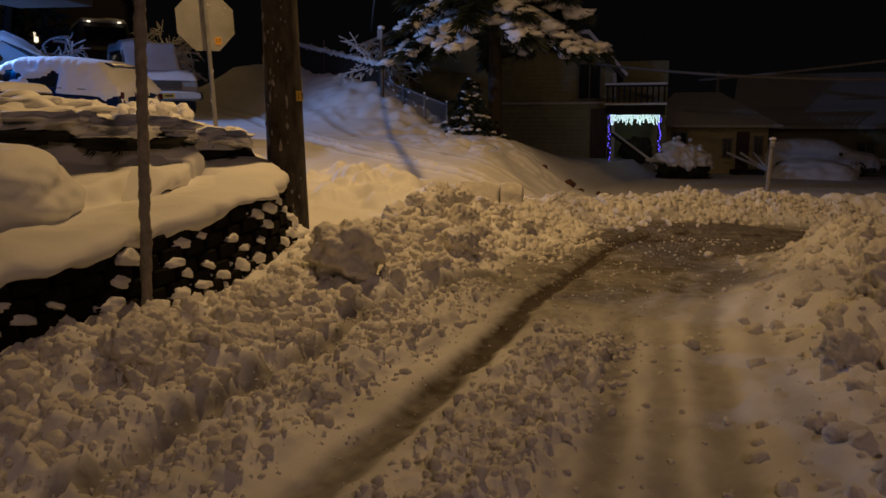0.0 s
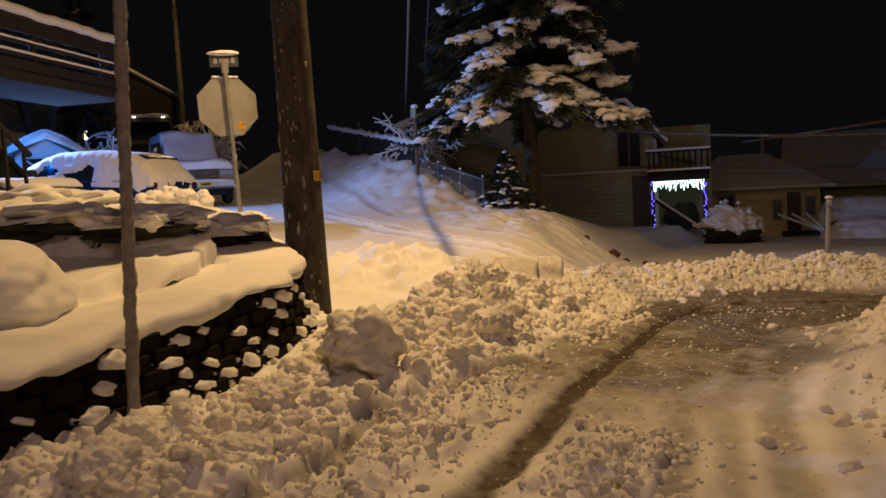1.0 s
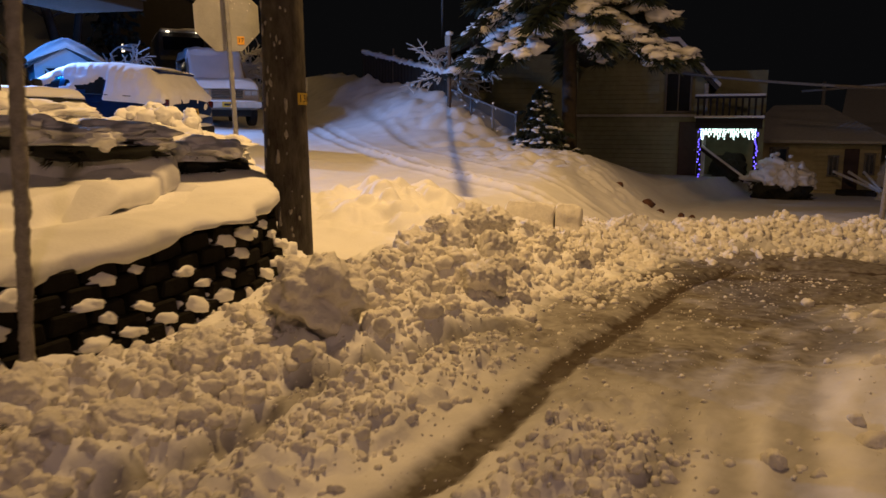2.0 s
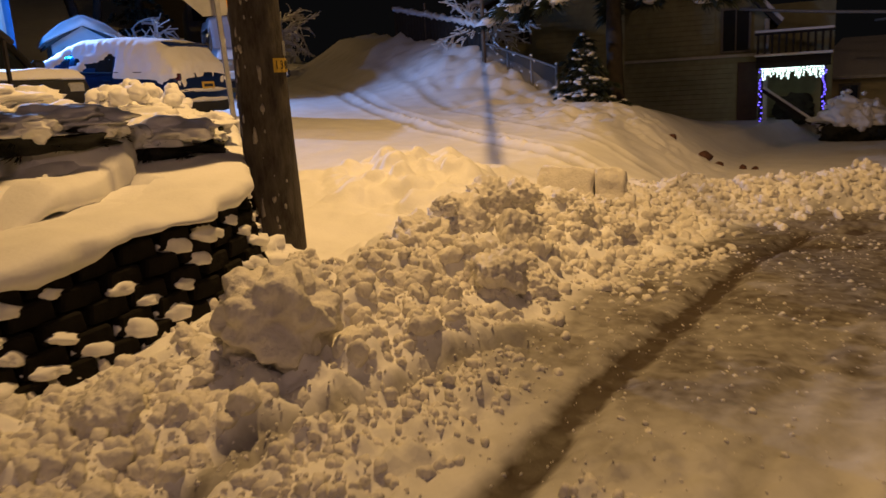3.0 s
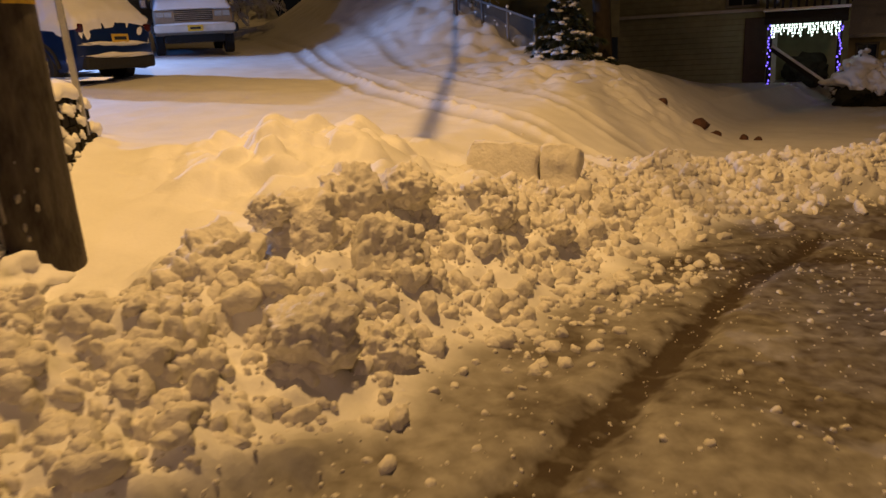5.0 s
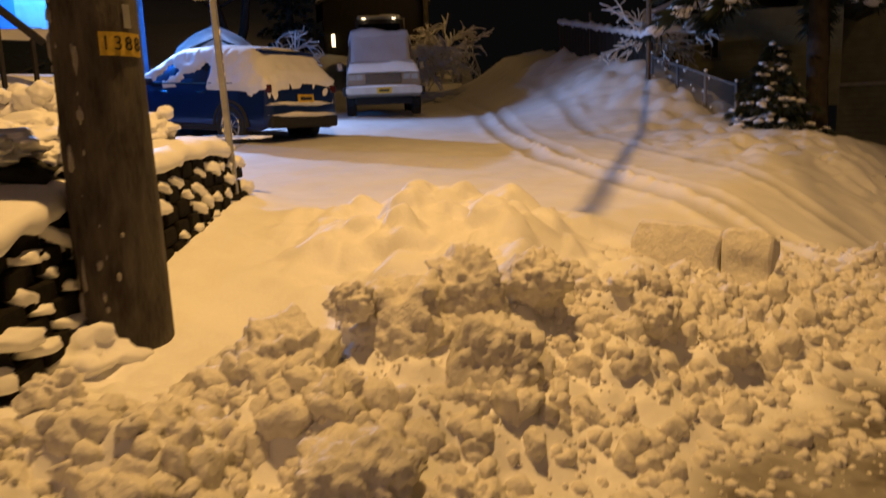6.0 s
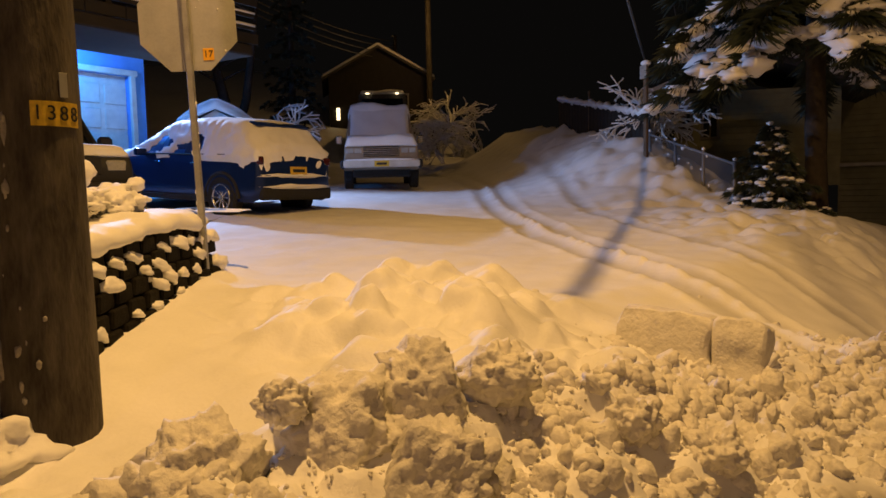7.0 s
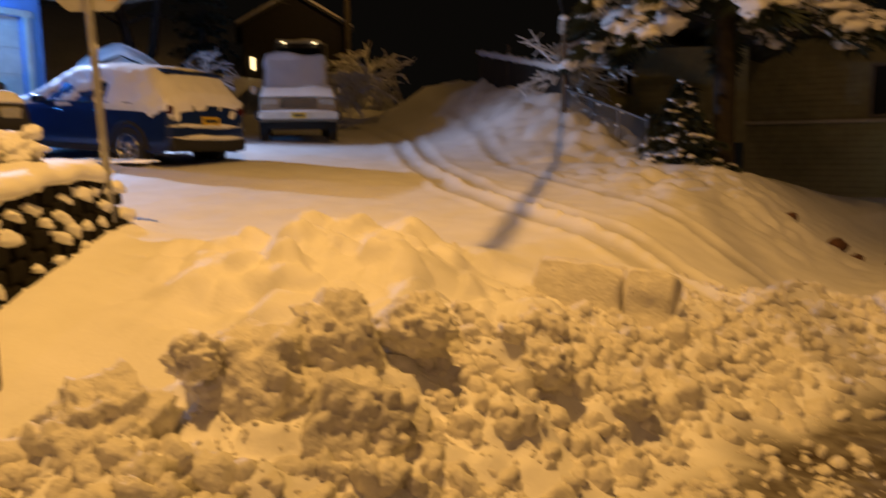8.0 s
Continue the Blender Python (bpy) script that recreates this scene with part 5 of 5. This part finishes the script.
def far_house():
    h = thing("house", pose(-0.6, 38.4, -1.6, 0, 0, 2.4), "long dark house with a broad snowy roof", "house", "neighbouring houses")
    part("wall", box((7, 5, 2.4), (0.4, 2.6, 1.2)), M_GHOUSE, h)
    part("roof", prism([(-0.5, 2.2), (3.2, 4.6), (6.8, 2.2), (6.8, 2.35), (3.2, 4.78), (-0.5, 2.35)], 7.8, None, pose(0.4, 0, 0, 0, 0, 90)), M_CHUNK, h, "snowy roof")
    window(h, -0.4, 1.2, 0.9, 0.9)
    window(h, 2.2, 1.2, 0.7, 0.9)
    part("porch_beam", box((5, 0.2, 0.16), (1.5, -0.9, 0.75), 0.02), M_TRIM, h)
    part("porch_snow", box((5, 0.5, 0.14), (1.5, -0.9, 0.9), 0.05, None, None, 2), M_SNOW, h)


def cabin():
    h = thing("house", pose(-13.0, 23.2, 1.2, 0, 0, 36), "low olive cabin half hidden behind the fence", "house", "neighbouring houses")
    part("wall", box((4.0, 4, 2.5), (1.2, 2.02, 1.25)), M_GHOUSE, h)
    clapboards(h, -0.8, 3.2, 0.6, 2.4, M_GHOUSE)
    window(h, 0.1, 1.7, 0.4, 0.8)
    window(h, -0.5, 1.7, 0.25, 0.8)
    part("roof", prism([(-1.6, 2.25), (1.2, 3.3), (4.0, 2.25), (4.0, 2.4), (1.2, 3.47), (-1.6, 2.4)], 5, None, pose(0, 2.0, 0)), M_ROOF, h)
    part("roof_snow", prism([(-1.62, 2.42), (1.2, 3.48), (4.02, 2.42), (4.02, 2.52), (1.2, 3.62), (-1.62, 2.52)], 5.1, None, pose(0, 2.0, 0)), M_SNOW, h)


house_front()
lit_porch()
hip_house()
far_house()
cabin()
snow_shrub(-4.3, 27.2, (0.9, 0.7, 1.0), 21, "large garden shrub heaped with snow beside the porch", 12)
snow_shrub(-0.3, 30.6, (1.6, 1.0, 0.8), 23, "long hedge rounded over with snow", 0, True)

mail = thing("mailbox_post", pose(-0.78, 16.5, ground_at(-0.78, 16.5) - 0.15, 0, 2, 10), "frosted post with a small box on the far verge", "mailbox")
part("post", cyl(0.05, 0.045, (0, 0, 0), (0, 0, 1.35), 10), M_CRUST, mail)
part("box", box((0.11, 0.2, 0.13), (0, -0.02, 1.38), 0.04, None, None, 2), M_STEEL, mail)
part("snow", blob((0, 0, 1.48), (0.07, 0.11, 0.035), 2, 0.2, 2), M_SNOW, mail, "", True)

for k, (x, y, s) in enumerate(((-5.5, 16.4, 0.16), (-5.0, 16.7, 0.24), (-4.7, 16.6, 0.15), (-4.35, 16.9, 0.13), (-4.1, 16.8, 0.1))):
    tagged(finish("rock", blob((x, y, ground_at(x, y) + s * 0.1), (s * 0.6, s * 0.5, s * 0.5), k, 0.5, 2, 1.5), M_ROCK), "dark broken rock sticking out of the snow", "rock", "rocks on the verge")


# ---- wires and far lamps ----
def wire(name, a, b, sag, r, label):
    a, b = Vector(a), Vector(b)
    pts = [a.lerp(b, k / 24) - Vector((0, 0, sag * 4 * (k / 24) * (1 - k / 24))) for k in range(25)]
    tagged(finish(name, tube(pts, r), M_CRUST if r > 0.04 else M_CABLE), label, "cable", "overhead wires")


wire("overhead_wire", (-8.0, 28.5, 3.2), (16, 27.0, 3.3), 0.9, 0.05, "thick overhead service cable to the porch house")
wire("overhead_wire", (-4.5, 31.0, 2.6), (18, 24.0, 5.6), 0.5, 0.045, "thin overhead wire across the yards")
# unseen strand and box, added so the thick cable's shadow starts past the road
wire("overhead_wire", (6.4, -7.5, 8.3), (-4.5, 8.4, 5.73), 0.2, 0.006, "added unseen strand, too thin to cast a shadow, holding the thick cable's end")
splice = finish("cable_splice", box((0.05, 0.2, 0.05), (0, 0, 0), 0.015, None, None, 2), M_CABLE)
splice.matrix_world = pose(-4.5, 8.4, 5.73, 0, 0, 34)
tagged(splice, "added unseen box where the shadow-casting cable starts", "splice box")
wire("overhead_wire", (-4.5, 8.4, 5.73), (-12.9, 20.75, 3.95), 0.06, 0.026, "thick overhead cable slung across the side street")
wire("overhead_wire", (6.4, -7.5, 8.9), (-13.2, 22.4, 4.9), 0.15, 0.012, "thin overhead wire crossing the side street")
for k in range(4):
    wire("overhead_wire", (-16.6, 10.0 - 0.3 * k, 6.0 + 0.25 * k), (-35.4, 28.1, 8.4 + 0.3 * k), 0.5, 0.02, "overhead wire far up the street")


def street_pole(x, y, z, tall):
    p = thing("street_lamp", pose(x, y, z), "far dark wooden pole with a lamp arm and wires", "street lamp", "far street lamps")
    part("shaft", cyl(0.14, 0.1, (0, 0, 0), (0, 0, tall), 10), M_POLE, p)
    part("arm", tube([(0, 0, tall - 0.5), (0.5, -0.4, tall - 0.2), (1.0, -0.8, tall - 0.25)], 0.03), M_STEEL, p)
    part("lamp_head", blob((1.0, -0.8, tall - 0.3), (0.09, 0.09, 0.05), 1, 0, 2), M_STEEL, p)


street_pole(-35.4, 28.1, 2.0, 7.6)
street_pole(-28.4, 25.3, 2.6, 8.6)


def gable_house(x, y, z, yaw):
    h = thing("house", pose(x, y, z, 0, 0, yaw), "dark gabled house up the street with one lit window", "house", "neighbouring houses")
    part("wall", prism([(-2.3, 0), (2.3, 0), (2.3, 3.0), (0, 4.3), (-2.3, 3.0)], 6, None, pose(0, 3.0, 0)), M_DECK, h)
    gable_roof(h, 4.6, 6, 3.0, 1.3, 0.3, None, 0.12)
    window(h, 0.9, 1.7, 0.9, 1.0)
    part("lit_window", box((0.16, 0.05, 0.55), (-1.9, -0.05, 1.3), 0.01), M_WARMLIGHT, h, "narrow glowing window")


gable_house(-31.2, 24.4, 3.6, 62)


def leaning_tree(x, y, z):
    t = thing("bare_tree", pose(x, y, z), "dark bare tree with a leaning forked trunk", "tree")
    part("trunk", tube([(0, 0, -0.3), (-0.05, -0.1, 1.0), (-0.2, -0.3, 2.2), (-0.45, -0.55, 3.6), (-0.6, -0.8, 5.5)], [0.17, 0.15, 0.13, 0.10, 0.05], None, 10), M_BARK, t, "", True)
    part("limb", tube([(-0.05, -0.1, 1.0), (0.1, 0.2, 2.0), (0.12, 0.45, 3.6), (0.2, 0.6, 5.2)], [0.12, 0.11, 0.08, 0.04], None, 8), M_BARK, t, "", True)
    r = random.Random(14)
    for k in range(9):
        q = r.uniform(2.2, 4.6)
        a = r.uniform(0, 6.28)
        part("branch", tube([(-0.25, -0.35, q), (-0.25 + 0.6 * math.cos(a), -0.35 + 0.6 * math.sin(a), q + 0.35), (-0.25 + 1.2 * math.cos(a), -0.35 + 1.2 * math.sin(a), q + 0.3)], [0.04, 0.025, 0.01], None, 5), M_BARK, t)


leaning_tree(-19.9, 13.1, 1.7)
spruce(-20.4, 14.9, 1.7, 7.5, 0.8, 0.3, 31, "slim dark conifer behind the parked cars", 0.08, 18)
rear_pole = thing("utility_pole", pose(6.4, -7.5, -0.2), "plain wooden utility pole carrying the overhead cables", "utility pole")
part("shaft", cyl(0.18, 0.12, (0, 0, 0), (0, 0, 9.6), 14), M_POLE, rear_pole, "", True)


# ---- loose snow ----
def breaks(seed, n, near=0.55, far=0.9):
    """Planes along which a lump has broken."""
    r = random.Random(seed)
    return [(Vector((r.gauss(0, 1), r.gauss(0, 1), r.gauss(0, 1))).normalized(), r.uniform(near, far)) for _ in range(n)]


def chunk(x, y, size, seed, lift, label, group="loose snow chunks", turn=(0, 0, 0), sub=5):
    ob = finish("snow_chunk", blob((0, 0, 0), size, seed, 0.42, sub, 1.5, None, None, breaks(seed, 0 if seed == 1 else 4, 0.6, 0.9)), M_CHUNK)
    for v in ob.data.vertices:
        c = v.co * 8 + Vector((seed, 0, 0))
        v.co += v.co.normalized() * (0.03 * noise.noise(c) + 0.03 * abs(noise.noise(c * 1.9)) + 0.024 * abs(noise.noise(c * 4.1)) + 0.012 * noise.noise(c * 9))
    ob.matrix_world = pose(x, y, ground_at(x, y) + lift, *turn)
    return tagged(ob, label, "snow chunk", group)


chunk(-2.93, 4.72, (0.27, 0.26, 0.25), 1, 0.40 - ground_at(-2.93, 4.72), "big round ball of packed snow on the bank", turn=(0, 10, 20))
for k, (x, y, s, h) in enumerate(((-3.42, 6.45, 0.2, 0.03), (-3.45, 6.72, 0.08, 0.17), (-3.46, 6.98, 0.25, 0.03), (-3.46, 7.33, 0.2, 0.05), (-3.42, 7.68, 0.17, 0.06), (-3.12, 7.15, 0.22, -0.02), (-2.72, 6.3, 0.18, 0.02), (-2.6, 6.6, 0.13, 0.02), (-3.9, 5.75, 0.1, 0.06), (-2.9, 8.5, 0.13, 0.04), (-3.1, 8.2, 0.12, 0.06), (-3.3, 3.1, 0.19, 0.02), (-2.7, 3.3, 0.16, 0.02), (-2.8, 2.6, 0.18, 0.02), (-3.0, 3.9, 0.15, 0.03), (0.75, 5.0, 0.2, 0.0), (0.8, 6.4, 0.18, 0.03), (0.55, 4.2, 0.16, 0.0))):
    chunk(x, y, (s, s * 0.85, s * 0.8), 10 + k, h, "jagged lump of grey ploughed snow on the bank", turn=(20 * math.sin(k * 3), 25 * math.cos(k * 5), 50 * k))
def snow_slab(w, at, label, turn, seed):
    bm = box((w, 0.3, 0.42), (0, 0, 0), 0.04, None, None, 3)
    bmesh.ops.subdivide_edges(bm, edges=bm.edges[:], cuts=6, use_grid_fill=True)
    for v in bm.verts:
        c = v.co * 6 + Vector((seed, 0, 0))
        v.co += Vector((noise.noise(c), noise.noise(c + Vector((5, 0, 0))), noise.noise(c + Vector((0, 9, 0))))) * 0.035
        v.co += Vector((0, noise.noise(c * 3), noise.noise(c * 3 + Vector((2, 2, 2))))) * 0.014
    ob = finish("snow_slab", bm, M_CHUNK)
    ob.matrix_world = pose(*at, *turn)
    return tagged(ob, label, "snow slab", "broken snow slabs")


snow_slab(0.60, (-4.06, 9.70, 0.27), "upright square-edged slab of cut snow", (-14, 2, 14), 3)
snow_slab(0.30, (-3.62, 9.80, 0.25), "cracked-off end of a slab of snow", (-11, 5, 20), 8)


def rubble(name, spots, label):
    """Many clods of ploughed snow, joined."""
    shapes = []
    for k in range(10):
        for sub in (1, 2, 3):
            b = blob((0, 0, 0), (1, 1, 0.85), 60 + k, 0.34, sub, 1.5, None, None, breaks(60 + k, 5, 0.55, 0.9))
            for v in b.verts:
                v.co *= 1 + 0.14 * noise.noise(v.co * 3.6 + Vector((k, 0, 0))) + 0.13 * noise.noise(v.co * 7.5)
            b.verts.ensure_lookup_table()
            shapes.append((np.array([v.co[:] for v in b.verts]), np.array([[v.index for v in f.verts] for f in b.faces])))
            b.free()
    co, tri, n = [], [], 0
    r = random.Random(31)
    for x, y, z, s in spots:
        v, f = shapes[3 * r.randrange(10) + (2 if s > 0.055 else 1 if s > 0.016 else 0)]
        m = np.array(pose(0, 0, 0, r.uniform(0, 360), r.uniform(0, 360), r.uniform(0, 360)).to_3x3())
        co.append((v * np.array((r.uniform(0.7, 1.25), 1, r.uniform(0.65, 1)))) @ m.T * s + np.array((x, y, z)))
        tri.append(f + n)
        n += len(v)
    me = bpy.data.meshes.new(name)
    me.from_pydata(np.concatenate(co), [], np.concatenate(tri))
    me.materials.append(M_CHUNK)
    me.shade_smooth()
    return tagged(new(name, me), label, "snow", kind="stuff")


def bank_spots(line, count, seed, spread, lo, hi, y0, y1, small=2.6):
    r = random.Random(seed)
    xs, ys, ss = [], [], []
    while len(xs) < count:
        k = r.randrange(len(line) - 1)
        a, b = line[k], line[k + 1]
        if r.random() > np.hypot(*(b - a)) / 4:
            continue
        t = r.random()
        px, py = a + (b - a) * t
        n = np.array((-(b - a)[1], (b - a)[0])) / np.hypot(*(b - a))
        o = r.gauss(spread[0], spread[1])
        px, py = px + n[0] * o, py + n[1] * o
        if not y0 < py < y1:
            continue
        xs.append(px), ys.append(py), ss.append(lo + (hi - lo) * r.random() ** small)
    xs, ys, ss = np.array(xs), np.array(ys), np.array(ss)
    flat = (along(WALL, xs, ys)[2] < 0) & ~((xs < -3.7) & (ys > 5.5) & (ys < 9.2)) & ((along(TRACK_A, xs, ys)[0] > 0.2) | (ss < 0.015)) & ((along(TRACK_C, xs, ys)[0] > 0.12) | (ss < 0.015))
    flat &= (ss < 0.042) | (along(TRACK_C, xs, ys)[2] > 0) | (ys > 6.2) | (xs > -1.2)
    flat &= (np.hypot(xs + 3.4, (ys - 7.05) * 0.6) > 0.36) | (ss < 0.014)
    flat &= (np.hypot(xs + 2.85, ys - 4.65) > 0.3) | (ss < 0.014)
    zs = relief(xs, ys)[0] - ss * 0.1
    return [(a, b, c, d) for a, b, c, d, ok in zip(xs, ys, zs, ss, flat) if ok]


rubble("snow_rubble", bank_spots(BERM, 18000, 1, (-0.08, 0.42), 0.009, 0.08, 0.8, 13.5, 4.6), "heaped clods of dirty ploughed snow along the road")
rubble("snow_rubble", bank_spots(BANK, 4800, 2, (-0.15, 0.5), 0.008, 0.08, 1.0, 9.6, 5.5), "heaped clods of dirty ploughed snow along the road")
rubble("snow_crumbs", bank_spots(TRACK_A, 3000, 3, (-0.25, 0.75), 0.005, 0.026, 1.0, 10.5, 6.0), "small crumbs of snow strewn over the road")
rubble("snow_crumbs", bank_spots(np.array([(-2.45, 7.0), (-2.3, 8.4), (-1.95, 9.2)]), 240, 4, (0.0, 0.22), 0.012, 0.055, 6.0, 10.0, 1.5), "yellowish snow lumps at the foot of the bank")
rubble("snow_crumbs", bank_spots(TRACK_A + np.array((0.55, 0.0)), 1900, 5, (0.0, 0.17), 0.010, 0.042, 0.8, 4.7, 2.4), "trodden crumbs of snow between the wheel tracks")
rubble("snow_crumbs", bank_spots(TRACK_A - np.array((0.62, 0.0)), 1900, 6, (0.0, 0.2), 0.010, 0.042, 0.8, 5.6, 2.6), "trodden crumbs of snow between the wheel tracks")
